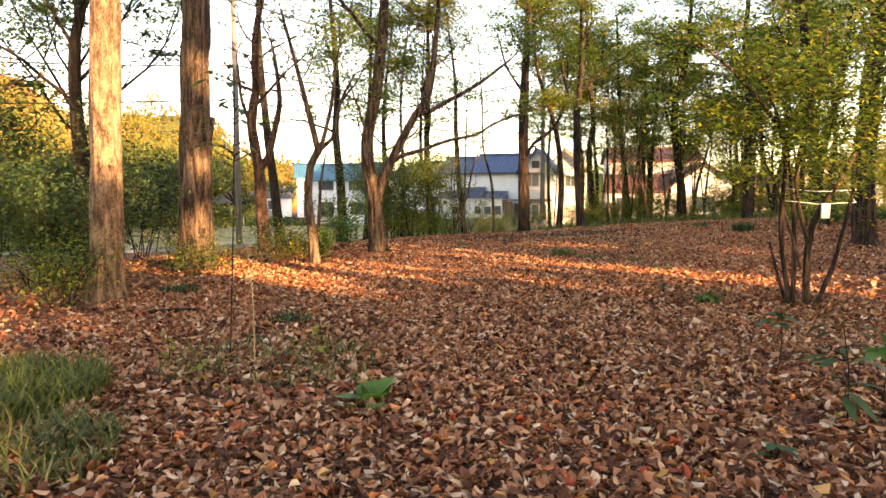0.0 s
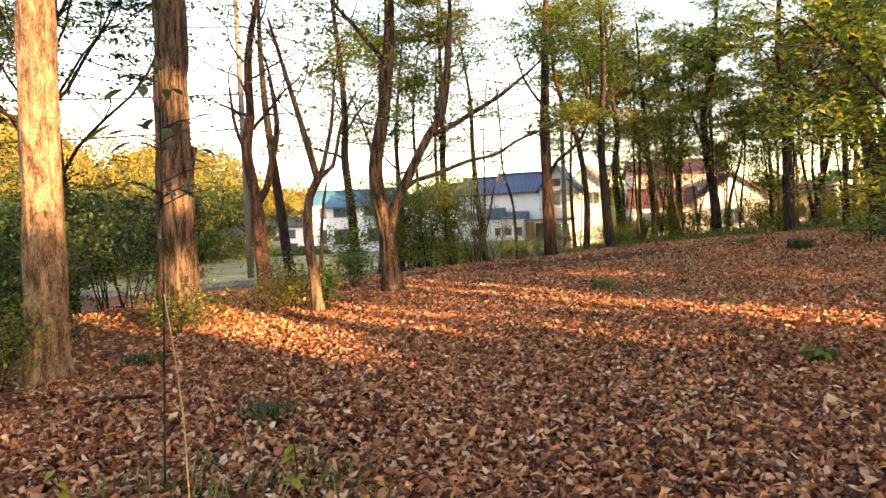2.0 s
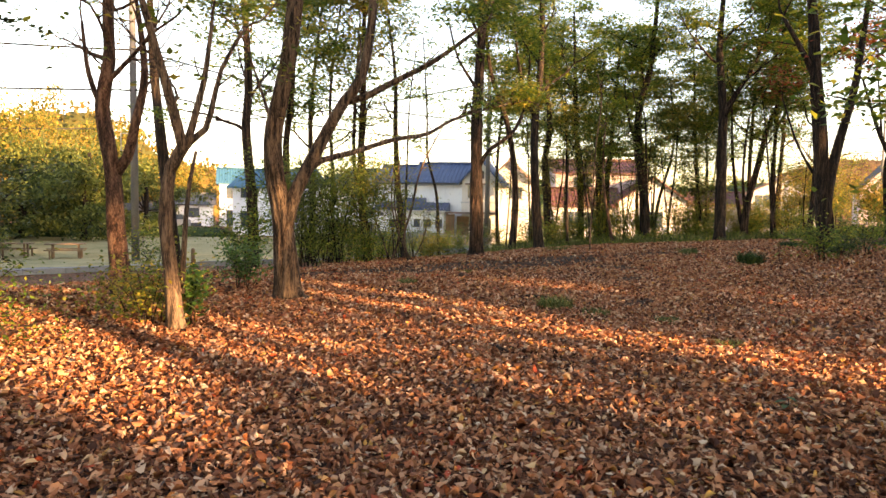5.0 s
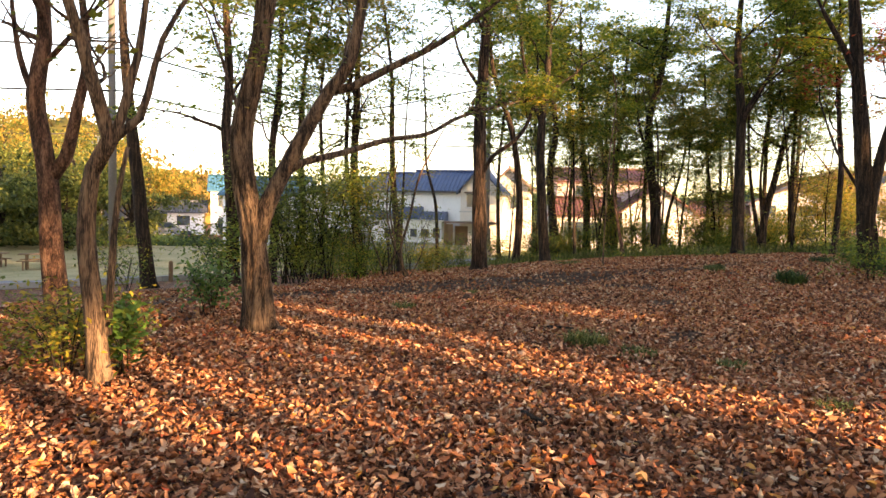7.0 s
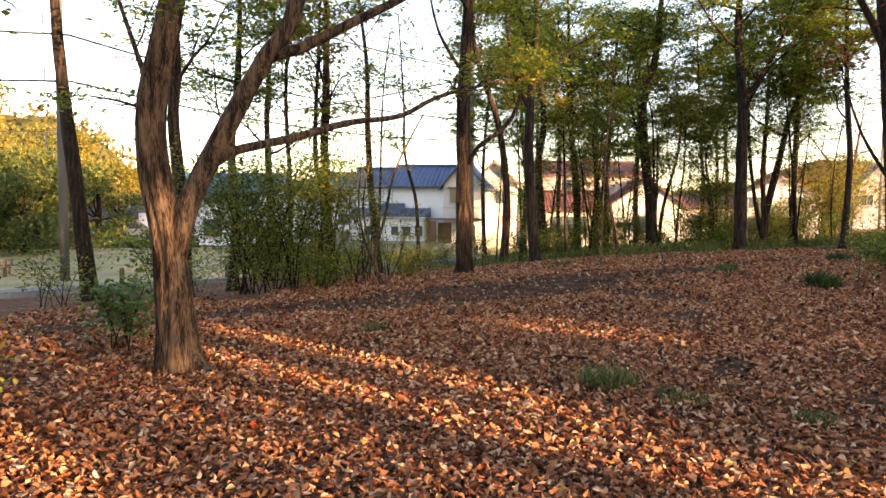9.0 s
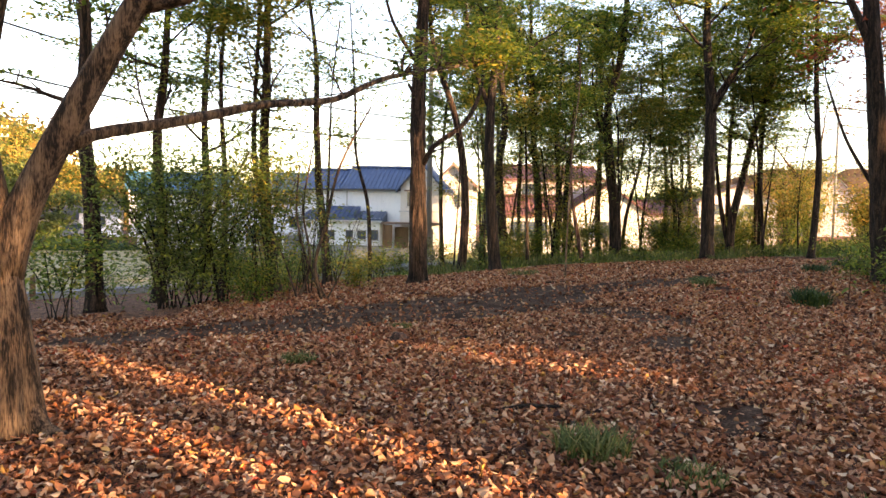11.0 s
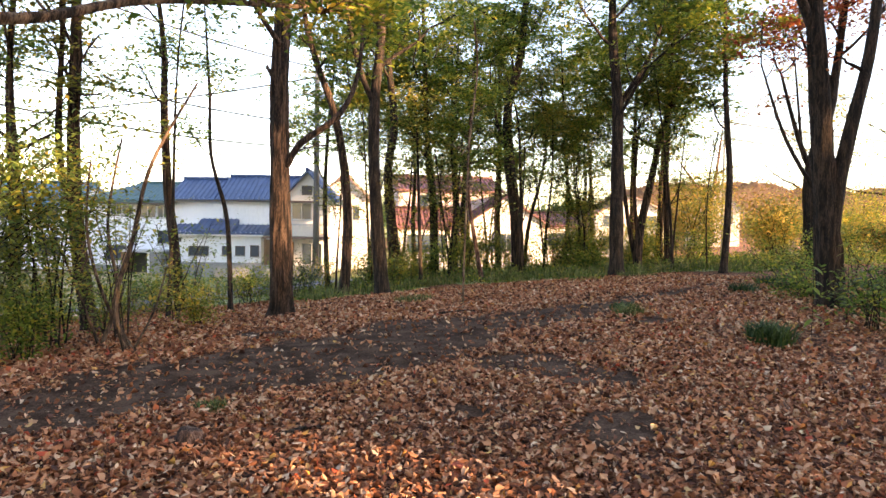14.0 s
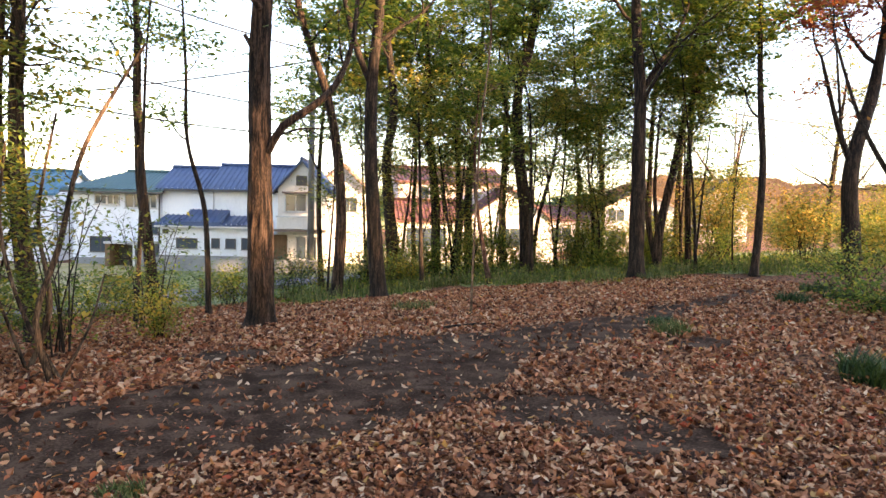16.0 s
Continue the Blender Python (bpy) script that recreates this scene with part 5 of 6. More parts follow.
# blue-roofed house further along
h = house("white house with blue roof at the lane's end", LANE)
block(h, -18.2, -12.2, 1.5, 7.0, G0, 3.2, 4.5, PLASTER)
roof(h, -18.2, -12.2, 1.5, 7.0, 3.2, 4.5, ROOF_SKY)
for u0, u1, z0, z1 in ((-14.4, -13, 2.2, 2.9), (-17.4, -16, 2.2, 2.9), (-14.2, -12.9, 0.0, 1.0), (-17.4, -16, -0.2, 1.0)):
    window(h, u0, u1, z0, z1, 1.5)
# cream house with a brown roof behind the gable
h = house("tall cream house with brown roof lit by sun", LANE)
block(h, 2.8, 5.6, 4.8, 10.5, G0, 4.2, 5.5, CREAM, "v")
roof(h, 2.8, 5.6, 4.8, 10.5, 4.2, 5.5, ROOF_BROWN, "v", 0.4)
window(h, 4.3, 5.2, 2.4, 3.3, 4.8, FRAME_LIGHT)
# pink house with red-brown roofs
h = house("pale pink house with red-brown tiled roofs", Matrix.Translation((15.2, 62, 0)) @ Matrix.Rotation(radians(-8), 4, "Z"))
block(h, 0.4, 8.6, 1.5, 8.5, G0, 5.0, 6.2, PINK)
roof(h, 0.4, 8.6, 1.5, 8.5, 5.0, 6.2, ROOF_RED)
block(h, 0.0, 5.2, -2.2, 1.5, G0, 2.15, 3.0, CREAM)
roof(h, 0.0, 5.2, -2.2, 1.5, 2.15, 3.4, ROOF_RED)
block(h, 5.2, 10.8, -2.6, 1.5, G0, 2.5, 4.4, CREAM, "v")
roof(h, 5.2, 10.8, -2.6, 1.5, 2.5, 4.4, ROOF_RED, "v")
window(h, 0.6, 3.4, -0.4, 1.4, -2.2, FRAME_LIGHT, 2)
window(h, 2.0, 3.6, 3.4, 4.5, 1.5, FRAME_LIGHT)
window(h, 7.2, 8.8, 0.2, 1.5, -2.6, FRAME_LIGHT)
part_box("garden_wall", (-1.5, -4.0, G0), (11, -3.85, 0.2), CREAM, h)
# peach house on the right, and a grey-roofed one
h = house("peach sunlit house half hidden by trees", Matrix.Translation((36, 70, 0)) @ Matrix.Rotation(radians(-25), 4, "Z"))
block(h, 1.5, 8.5, 0, 7, -0.8, 3.6, 5.2, CREAM, "v")
roof(h, 1.5, 8.5, 0, 7, 3.6, 5.2, ROOF_BROWN, "v")
block(h, -4, 1.5, 1, 6, -0.8, 2.4, 3.6, CREAM)
roof(h, -4, 1.5, 1, 6, 2.4, 3.6, ROOF_RED)
for u0, u1, z0, z1 in ((2.2, 3.6, 2.3, 3.3), (5.6, 7.2, 2.3, 3.3), (2.2, 3.8, 0.0, 1.3), (5.4, 7.2, 0.0, 1.3)):
    window(h, u0, u1, z0, z1, 0, FRAME_LIGHT)
window(h, -3.0, -1.2, 0.3, 1.5, 1.0, FRAME_LIGHT)
h = house("low house with grey hipped roof beyond scrub", Matrix.Translation((57, 79, 0)) @ Matrix.Rotation(radians(-30), 4, "Z"))
block(h, 0, 5.2, 0, 6, -0.5, 4.6, 7.4, PINK, "v")
roof(h, 0, 5.2, 0, 6, 4.6, 7.4, ROOF_GREY, "v")
window(h, 0.8, 2.0, 2.8, 3.9, 0, FRAME_LIGHT)
window(h, 3.2, 4.4, 2.8, 3.9, 0, FRAME_LIGHT)
# houses on the far left
h = house("white house with teal roof across the lawn", Matrix.Translation((-17.4, 80, 0)) @ Matrix.Rotation(radians(12), 4, "Z"))
block(h, 0, 6.5, 0, 6, -1.8, 4.0, 5.5, PLASTER)
roof(h, 0, 6.5, 0, 6, 4.0, 5.5, ROOF_SKY)
for u0, u1, z0, z1 in ((0.8, 2.0, 2.2, 3.4), (3.8, 5.2, 2.2, 3.4), (0.8, 2.4, -0.8, 0.8), (3.8, 5.4, -0.8, 0.8)):
    window(h, u0, u1, z0, z1, 0)
h = house("small white house with grey roof across the lawn", Matrix.Translation((-21.6, 79, 0)) @ Matrix.Rotation(radians(12), 4, "Z"))
block(h, 0, 3.6, 0, 5, -1.8, 1.6, 2.6, PLASTER)
roof(h, 0, 3.6, 0, 5, 1.6, 2.6, ROOF_GREY)
window(h, 1.0, 2.2, 0.1, 1.0, 0)
window(h, 0.8, 2.4, -1.6, -0.6, 0)
h = house("grey-roofed bungalow across the lawn", Matrix.Translation((-29, 82, 0)) @ Matrix.Rotation(radians(12), 4, "Z"))
block(h, 0, 6.5, 0, 5, -1.8, 0.9, 2.2, CREAM)
roof(h, 0, 6.5, 0, 5, 0.9, 2.2, ROOF_GREY)
window(h, 1.0, 2.6, -0.6, 0.5, 0)
window(h, 3.8, 5.4, -0.6, 0.5, 0)


# ---- poles, wires, verge posts, car ----
def pole(x, y, high, r, label, arms=(), steps=(), lamp=False):
    root = put("utility_pole", None, label=label, category="utility pole", at=Matrix.Translation((x, y, ground_z(x, y) - 0.1)))
    g = Geo()
    g.tube([(0, 0, 0), (0, 0, high * 0.5), (0, 0, high)], [r, r * 0.85, r * 0.7], 12)
    put("shaft", g.mesh("shaft", POLE_GREY), root)
    for z, w in arms:
        part_box("crossarm", (-w, -0.05, z), (w, 0.05, z + 0.09), METAL, root)
        for k in (-w + 0.08, 0.3, w - 0.08):
            g = Geo()
            g.tube([(k, 0, z + 0.09), (k, 0, z + 0.15), (k, 0, z + 0.27)], [0.05, 0.07, 0.03], 8)
            put("insulator", g.mesh("insulator", WHITE_TAG), root)
    for z in steps:
        g = Geo()
        g.tube([(-r * 0.8, 0, z), (-0.55, 0, z), (-0.55, 0, z + 0.75), (-r * 0.8, 0, z + 0.75)], [0.03, 0.03, 0.03, 0.03], 6)
        put("bracket", g.mesh("bracket", METAL), root)
    return root


pole(-10.75, 35.2, 17.0, 0.17, "grey concrete utility pole with side brackets", [(16.2, 0.9)], (5.0, 7.6, 9.4))
pole(7.6, 51.2, 13.2, 0.19, "grey concrete utility pole with crossarms and transformer", [(12.4, 0.9), (11.6, 0.9), (10.4, 0.7)])
pole(-25.5, 72, 10.0, 0.14, "distant concrete utility pole", [(9.4, 0.8), (8.7, 0.8)])
pole(-27.5, 84, 7.0, 0.12, "distant street lamp pole", [(6.6, 0.5)])
pole(46.0, 62, 12.5, 0.11, "distant concrete utility pole by houses", [(11.9, 0.9)])
g = Geo()
g.tube([(0, 0, 0), (0, 0, 0.1), (0, 0, 0.8), (0, 0, 0.9)], [0.12, 0.24, 0.24, 0.14], 14)
put("transformer", g.mesh("transformer", METAL), label="grey drum transformer hung on a pole", category="transformer", at=Matrix.Translation((7.98, 51.0, 8.6)))


def wire(a, b, sag, label="thin black overhead cable sagging between poles", r=0.014):
    pts = []
    for i in range(25):
        t = i / 24
        p = Vector(a).lerp(Vector(b), t)
        p.z -= sag * 4 * t * (1 - t)
        pts.append(p)
    g = Geo()
    g.tube(pts, [r] * 25, 5)
    put("overhead_cable", g.mesh("overhead_cable", CABLE), label=label, category="cable", group="overhead cables")


for za, zb, zc in ((12.7, 11.6, 10.9), (8.9, 8.3, 7.7), (6.2, 6.6, 6.4)):
    wire((-60, 20, za), (-10.4, 35.2, zb), 0.8, r=0.038)
    wire((-10.4, 35.2, zb), (7.6, 51.2, zc), 0.6, r=0.038)
    wire((7.6, 51.2, zc), (46, 62, zc + 1.0), 0.9, r=0.038)
wire((-60, 46, 7.2), (-25.5, 72, 8.6), 0.7, r=0.05)
wire((-25.5, 72, 9.3), (7.6, 51.2, 10.4), 1.0, r=0.045)
wire((46, 62, 11.9), (120, 70, 14.5), 1.2, r=0.06)
wire((46, 62, 10.4), (120, 70, 12.2), 1.2, r=0.05)
for i in range(9):
    x, y = -6.6 + i * 1.25, 28.9 + i * 1.3 + 0.25 * max(0, i - 4)
    g = Geo()
    g.tube([(0, 0, -0.1), (0, 0, 0.62), (0, 0, 0.68)], [0.075, 0.07, 0.045], 10, 0.1, i)
    put("bollard", g.mesh("bollard", WOOD), label="short weathered timber post at the verge", category="bollard", group="verge posts", at=Matrix.Translation((x, y, ground_z(x, y))))


def build_car():
    root = put("car", None, label="small silver car parked across the lawn", category="car", at=Matrix.Translation((-19.6, 70, ground_z(-19.6, 70) + 0.02)) @ Matrix.Rotation(radians(25), 4, "Z"))
    g = Geo()
    prof = [(-1.7, 0.35), (-1.72, 0.75), (-1.5, 0.88), (-0.85, 0.95), (-0.35, 1.42), (0.9, 1.48), (1.5, 1.0), (1.68, 0.9), (1.7, 0.35)]
    for k in range(len(prof) - 1):
        (a, za), (b, zb) = prof[k], prof[k + 1]
        g.face((a, -0.72, za), (b, -0.72, zb), (b, 0.72, zb), (a, 0.72, za))
    for s in (-0.72, 0.72):
        g.face(*[(a, s, z) for a, z in prof])
    put("body", g.mesh("body", CAR_PAINT, False), root)
    for s in (-0.726, 0.726):
        g = Geo()
        g.face((-0.7, s, 0.97), (-0.32, s, 1.36), (0.85, s, 1.4), (1.25, s, 0.97))
        put("side_window", g.mesh("side_window", GLASS, False), root)
    for x in (-1.05, 1.05):
        for s in (-0.62, 0.62):
            g = Geo()
            g.tube([(x, s - 0.1, 0.3), (x, s + 0.1, 0.3)], [0.3, 0.3], 16)
            w = put("wheel", g.mesh("wheel", RUBBER), root)
            g = Geo()
            g.tube([(x, s * 1.2 - 0.02, 0.3), (x, s * 1.2 + 0.02, 0.3)], [0.17, 0.17], 12)
            put("rim", g.mesh("rim", METAL), w)


build_car()


# ---- plants and small things near the walk ----
def broad_leaf(root, base, yaw, pitch, length, width, mat):
    """One big leaf with a folded midrib and a drooping tip."""
    v, f = [], []
    for i in range(7):
        t = i / 6
        w = width * 0.5 * math.sin(math.pi * min(1, t * 0.94 + 0.06)) ** 0.8
        out = length * t * math.cos(pitch)
        z = length * t * math.sin(pitch) - length * 0.28 * t * t
        for k, lift in ((-1, 0.12), (0, 0), (1, 0.12)):
            v.append((base[0] + math.cos(yaw) * out - math.sin(yaw) * w * k, base[1] + math.sin(yaw) * out + math.cos(yaw) * w * k, base[2] + z + lift * w))
    for i in range(6):
        for k in range(2):
            a = i * 3 + k
            f.append((a, a + 1, a + 4, a + 3))
    me = bpy.data.meshes.new("leaf")
    me.from_pydata(v, [], f)
    me.materials.append(mat)
    me.polygons.foreach_set("use_smooth", np.ones(len(f), dtype=bool))
    put("leaf", me, root)


def leafy_plant(x, y, label, stem, blades, length, width, mat, seed, name="plant", lean=(0, 0), stem_mat=BARK_DARK, top=0.35, branchy=0.0):
    rng = np.random.default_rng(seed)
    root = put(name, None, label=label, category="plant", at=Matrix.Translation((x, y, ground_z(x, y))))
    if stem:
        g = Geo()
        ln = smooth_line([(0, 0, -0.02), (lean[0] * 0.4 + 0.02, lean[1] * 0.4, stem * 0.5), (lean[0], lean[1], stem)], stem / 8)
        g.tube(ln, [0.0045 * (1 - 0.6 * i / len(ln)) + 0.0008 * stem for i in range(len(ln))], 7)
        put("stem", g.mesh("stem", stem_mat), root)
    for i in range(blades):
        t = 1 - top * rng.random() if stem else 0
        base = (lean[0] * t, lean[1] * t, stem * t) if stem else (rng.normal(0, 0.05), rng.normal(0, 0.05), 0.02)
        if branchy:
            a, k = i * 2.4 + seed, branchy * rng.uniform(0.3, 1.0)
            tip = (base[0] + math.cos(a) * k, base[1] + math.sin(a) * k, base[2] + 0.35 * k)
            if i % 2 == 0:
                twig = Geo()
                twig.tube([base, ((base[0] + tip[0]) / 2, (base[1] + tip[1]) / 2, base[2] + 0.25 * k), tip], [0.005, 0.004, 0.0025], 5)
                put("twig", twig.mesh("twig", stem_mat), root)
            base = tip
        broad_leaf(root, base, i * 2.4 + seed + rng.normal(0, 0.3), rng.uniform(-0.3, 0.4) if stem else rng.uniform(0.5, 1.2), length * rng.uniform(0.7, 1.2), width * rng.uniform(0.8, 1.15), mat)
    return root


leafy_plant(-0.42, 4.1, "bright green broad-leaved plant among fallen leaves", 0, 13, 0.26, 0.12, LEAF_BRIGHT, 1)
leafy_plant(-1.42, 4.95, "thin straw-coloured dry stalk standing upright", 1.15, 0, 0.1, 0.05, LEAF_YELLOW, 2, "dry_stalk", (-0.06, 0.0), STRAW)
leafy_plant(-1.75, 5.4, "slender sapling with large drooping evergreen leaves", 2.35, 46, 0.16, 0.055, LEAF_DARK, 3, "sapling", (0.06, 0.12), top=0.34, branchy=0.3)
leafy_plant(2.32, 3.75, "dark sapling with long evergreen leaves", 0.62, 16, 0.19, 0.06, LEAF_DARK, 4, "sapling", (-0.05, 0), top=0.75, branchy=0.08)
leafy_plant(2.5, 4.9, "small sapling with green leaves", 0.5, 9, 0.17, 0.07, LEAF_DARK, 5, "sapling")
leafy_plant(2.75, 4.1, "yellow-green leafy seedling beside a dark sapling", 0.45, 12, 0.16, 0.1, LEAF_BRIGHT, 6, "seedling")
leafy_plant(1.68, 3.3, "little dark green seedling among leaves", 0.12, 6, 0.13, 0.06, LEAF_DARK, 7, "seedling", top=0.8)
leafy_plant(3.15, 7.85, "small yellow-green seedling lit by sun", 0.2, 12, 0.16, 0.07, LEAF_BRIGHT, 8, "seedling", top=0.8)
leafy_plant(-1.0, 5.3, "yellowing weed with small leaves", 0.35, 14, 0.09, 0.05, LEAF_YELLOW, 9, "weed", top=0.9)
leafy_plant(-1.7, 4.6, "yellow-green low weed among grass", 0.16, 14, 0.1, 0.05, LEAF_YELLOW, 10, "weed", top=0.9)
leafy_plant(3.05, 9.2, "small green seedling in the leaves", 0.14, 7, 0.12, 0.06, LEAF_DARK, 11, "seedling", top=0.9)
leafy_plant(-2.1, 5.0, "small weed among fallen leaves", 0.3, 12, 0.08, 0.04, LEAF_YELLOW, 12, "weed", top=0.9)
leafy_plant(9.6, 19.7, "leggy green sapling near a dark clump", 1.0, 16, 0.16, 0.06, LEAF_GREEN, 13, "sapling", top=0.8)
leafy_plant(10.6, 20.0, "leggy sapling at an oak's foot", 1.3, 18, 0.16, 0.06, LEAF_GREEN, 14, "sapling", top=0.8)
leafy_plant(12.5, 21.8, "thin sapling in the undergrowth", 1.5, 18, 0.17, 0.06, LEAF_GREEN, 15, "sapling", top=0.7)
for i, (x, y, yaw) in enumerate([(1.57, 3.87, 0.4), (0.89, 4.46, 1.9), (-0.86, 4.25, 2.6), (1.95, 6.0, 0.9), (-0.1, 7.0, 4.0), (3.5, 17.0, 2.0), (4.6, 19.6, 1.0)]):
    root = put("fallen_leaf", None, label="large reddish fallen leaf lying flat", category="leaf", group="red fallen leaves", at=Matrix.Translation((x, y, ground_z(x, y) + 0.045)))
    broad_leaf(root, (0, 0, 0), yaw, 0.2, 0.15, 0.11, LITTER_RED)
for i, (x, y, yaw, n) in enumerate([(2.4, 15.05, 0.1, 0.6), (-2.9, 7.2, 0.3, 0.8), (2.6, 18.2, 0.2, 0.5), (6.5, 24.6, 0.1, 1.2), (1.2, 11.2, 1.9, 0.5)]):
    g = Geo()
    g.tube([(-n / 2, 0, 0.03), (0, 0.03, 0.05), (n / 2, 0, 0.03)], [0.018, 0.02, 0.01], 7, 0.3, i)
    put("fallen_stick", g.mesh("fallen_stick", BARK_DARK), label="short dead stick lying on the leaves", category="stick", group="fallen sticks", at=Matrix.Translation((x, y, ground_z(x, y) + 0.015)) @ Matrix.Rotation(yaw, 4, "Z"))
# low stump at the path
g = Geo()
g.tube([(0, 0, -0.05), (0, 0, 0.06), (0.01, 0, 0.12)], [0.14, 0.11, 0.085], 14, 0.3, 5)
put("stump", g.mesh("stump", BARK_RED), label="small rotten stump beside the path", category="stump", at=Matrix.Translation((1.72, 18.28, ground_z(1.72, 18.28))))


# multi-stemmed shrub with a white tag and strings
def build_tagged_shrub():
    x, y = 4.1, 7.7
    rng = np.random.default_rng(44)
    z0 = ground_z(x, y) - 0.03
    root = put("shrub", None, label="tall many-stemmed shrub with thin leafy branches", category="shrub", at=Matrix.Translation((x, y, z0)))
    tips = []
    stems = [([(-0.05, 0, 0), (-0.2, 0, 0.95), (-0.21, 0, 1.95), (-0.73, -0.1, 2.6), (-1.26, -0.2, 3.0)], 0.035), ([(0.12, 0, 0), (0.15, 0, 0.95), (0.5, 0, 1.6), (0.87, 0.05, 2.3), (1.2, 0.1, 3.0)], 0.045),
             ([(0.16, -0.05, 0), (0.38, -0.05, 0.5), (0.64, 0, 1.55), (0.75, 0, 2.3)], 0.028), ([(-0.08, 0, 0), (-0.15, 0.1, 0.35), (-0.28, 0.1, 0.8)], 0.022),
             ([(0.02, 0.1, 0), (0.0, 0.1, 1.0), (-0.1, 0.2, 2.0), (-0.4, 0.3, 2.9)], 0.03), ([(0.05, 0, 0.5), (-0.3, 0, 1.5), (-0.6, 0.1, 2.1)], 0.018), ([(0.12, 0, 0.8), (-0.05, 0, 1.5), (0.1, 0, 2.5), (0.3, 0.1, 3.2)], 0.025)]
    for pts, r in stems:
        g = Geo()
        ln = smooth_line(pts, 0.2)
        g.tube(ln, [r * (1 - 0.6 * i / len(ln)) for i in range(len(ln))], 9, 0.15, r * 40)
        if pts[-1][2] > 2:
            for k in range(len(ln) // 2, len(ln)):
                for _ in range(2):
                    limb(g, tips, rng, ln[k], Vector((rng.normal(0, 1), rng.normal(0, 1), 0.25)), rng.uniform(0.6, 1.4), 0.008, 0, 0.03, 4)
        put("stem", g.mesh("stem", BARK), root)
    t = np.array([tuple(p) for p in tips])
    c = np.repeat(t, 34, 0) + rng.normal(0, 1, (len(t) * 34, 3)) * np.array([0.2, 0.2, 0.07])
    v, q = leaves(rng, c, 0.07, 0.4)
    put("foliage", np_mesh("foliage", v, q, LEAF_GREEN), root)
    g = Geo()
    g.box((-0.05, -0.012, -0.085), (0.05, 0.012, 0.085))
    me = g.mesh("tag", WHITE_TAG, False)
    tag = put("tag", me, label="white plastic tag tied to a shrub stem", category="tag", at=Matrix.Translation((4.36, 7.62, 1.42)))
    b = tag.modifiers.new("soft edge", "BEVEL")
    b.width, b.segments = 0.008, 2
    for z in (1.52, 1.66):
        g = Geo()
        g.tube([(3.92, 7.7, z + 0.02), (4.3, 7.66, z - 0.02), (4.75, 7.7, z), (6.5, 10.8, z + 0.15), (8.8, 15.2, z + 0.4)], [0.004] * 5, 5)
        put("string", g.mesh("string", WHITE_TAG), label="thin white string tied between stems", category="string", group="strings")


build_tagged_shrub()


# picnic tables on the lawn
def picnic_table(x, y, turn):
    root = put("picnic_table", None, label="weathered brown timber picnic table with benches on the lawn", category="table", group="picnic tables", at=Matrix.Translation((x, y, ground_z(x, y) + 0.03)) @ Matrix.Rotation(radians(turn), 4, "Z"))
    for k in range(5):
        part_box("tabletop_board", (-0.9, -0.38 + k * 0.155, 0.7), (0.9, -0.24 + k * 0.155, 0.74), WOOD, root)
    for v in (-0.72, 0.48):
        part_box("bench", (-0.9, v, 0.41), (0.9, v + 0.24, 0.45), WOOD, root)
        for u in (-0.7, 0.64):
            part_box("leg", (u, v + 0.08, 0), (u + 0.07, v + 0.16, 0.41), WOOD, root)
    for u in (-0.6, 0.53):
        part_box("leg", (u, -0.3, 0), (u + 0.08, -0.22, 0.7), WOOD, root)
        part_box("leg", (u, 0.22, 0), (u + 0.08, 0.3, 0.7), WOOD, root)
        part_box("brace", (u, -0.7, 0.35), (u + 0.07, 0.7, 0.41), WOOD, root)


picnic_table(-15.6, 39.5, 20)
picnic_table(-18.6, 40.5, 10)


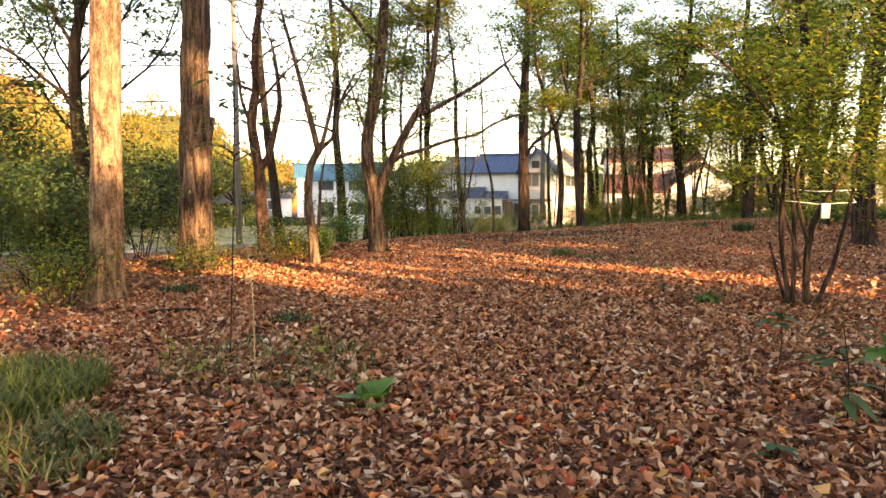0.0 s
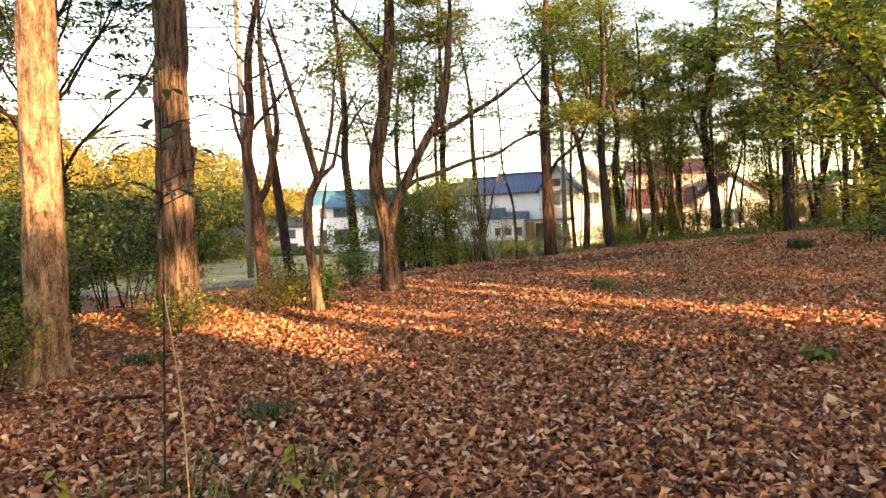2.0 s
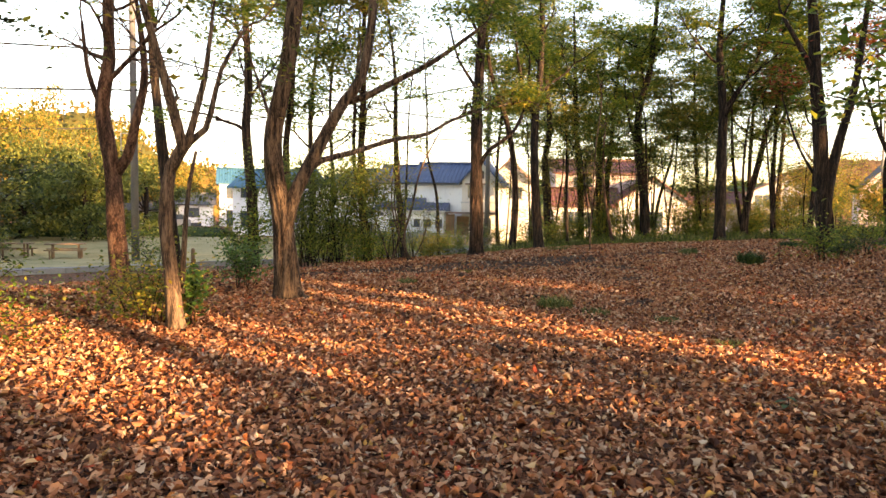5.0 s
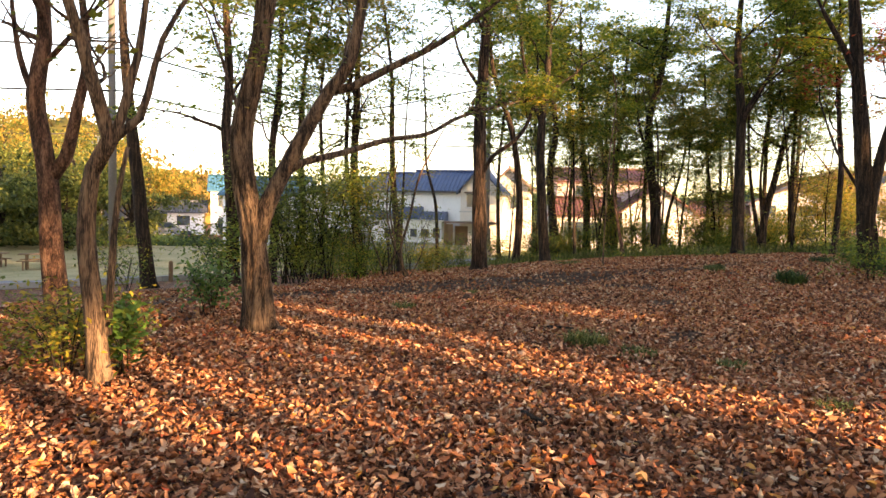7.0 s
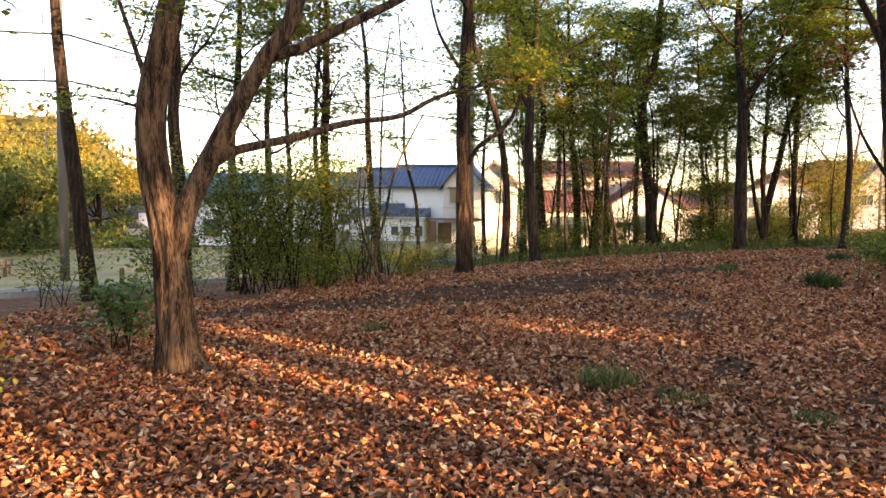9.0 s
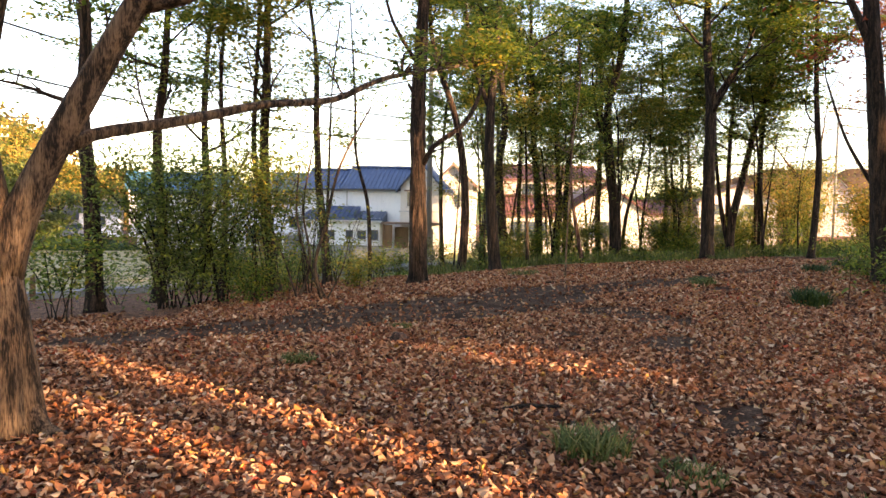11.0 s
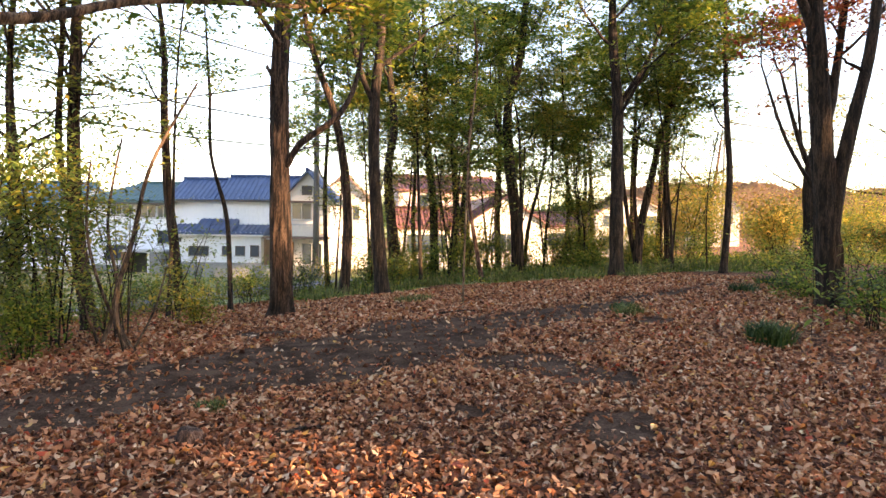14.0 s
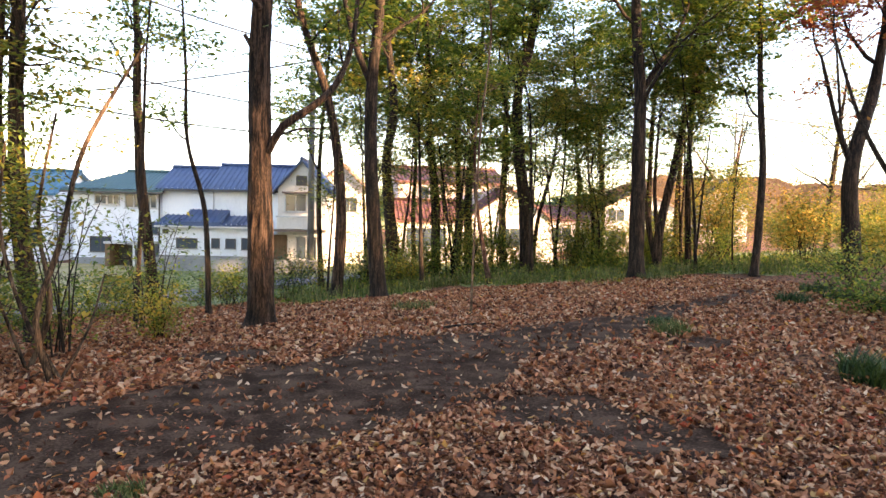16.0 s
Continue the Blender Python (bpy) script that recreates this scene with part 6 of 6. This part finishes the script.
# crooked stems with sprays of leaves at the edge of the clearing
def crooked_shrub(x, y, stems, label, seed, leaf):
    rng = np.random.default_rng(seed)
    root = put("shrub", None, label=label, category="shrub", at=Matrix.Translation((x, y, ground_z(x, y) - 0.03)))
    tips = []
    for pts, r in stems:
        g = Geo()
        ln = smooth_line(pts, 0.18)
        g.tube(ln, [r * (1 - 0.65 * i / len(ln)) for i in range(len(ln))], 8, 0.2, seed + r * 30)
        for k in range(len(ln) // 3, len(ln), 2):
            limb(g, tips, rng, ln[k], Vector((rng.normal(0, 1), rng.normal(0, 1), 0.3)), rng.uniform(0.35, 0.8), 0.008, 0, 0.05, 4)
        put("stem", g.mesh("stem", BARK_MID), root)
    t = np.array([tuple(p) for p in tips])
    c = np.repeat(t, 14, 0) + rng.normal(0, 1, (len(t) * 14, 3)) * np.array([0.16, 0.16, 0.06])
    v, q = leaves(rng, c, 0.075, 0.4)
    put("foliage", np_mesh("foliage", v, q, leaf), root)


crooked_shrub(0.8, 22.8, [([(0, 0, 0), (-0.15, 0, 0.7), (0.05, 0.1, 1.5), (0.3, 0.1, 2.6), (0.9, 0.2, 3.8)], 0.04), ([(0.1, 0, 0), (-0.3, 0.1, 0.8), (-0.5, 0.1, 1.7), (-0.45, 0.1, 2.6)], 0.03), ([(0.05, 0.05, 0), (0.35, 0, 0.6), (0.5, 0.1, 1.2)], 0.02)], "crooked thin shrub with sparse yellow-green leaves", 61, LEAF_YELLOW)
crooked_shrub(0.3, 24.0, [([(0, 0, 0), (0.25, 0, 0.8), (0.1, 0.1, 1.9), (0.3, 0.1, 3.2)], 0.035), ([(0.0, 0, 0), (-0.3, 0, 0.9), (-0.7, 0.1, 1.9)], 0.025)], "twisted bare-stemmed shrub with sparse leaves", 62, LEAF_GREEN)
for i, (x, y, w, hgt) in enumerate([(12.9, 24.4, 0.7, 0.3), (14.0, 24.2, 0.9, 0.34), (13.5, 22.9, 0.8, 0.3), (14.9, 25.6, 0.8, 0.32), (9.1, 23.4, 0.5, 0.2), (15.6, 23.6, 0.9, 0.34), (14.7, 22.0, 0.8, 0.36)]):
    tuft(x, y, w, hgt, 240, "dark green strap-leaved clump on the leaves", 240 + i, LEAF_DARK, 0.012)
for i, (x, y, w, hgt) in enumerate([(-0.9, 25.6, 1.3, 1.5), (0.1, 26.4, 1.2, 1.2), (1.6, 26.2, 0.9, 0.8), (-0.4, 22.6, 0.9, 0.9)]):
    shrub(x, y, w, hgt, "thin yellow-green leafy shrub at the clearing's edge", (LEAF_YELLOW, LEAF_GREEN)[i % 2], 860 + i, 8, 7, 0.07, 0.18, low=0.2)
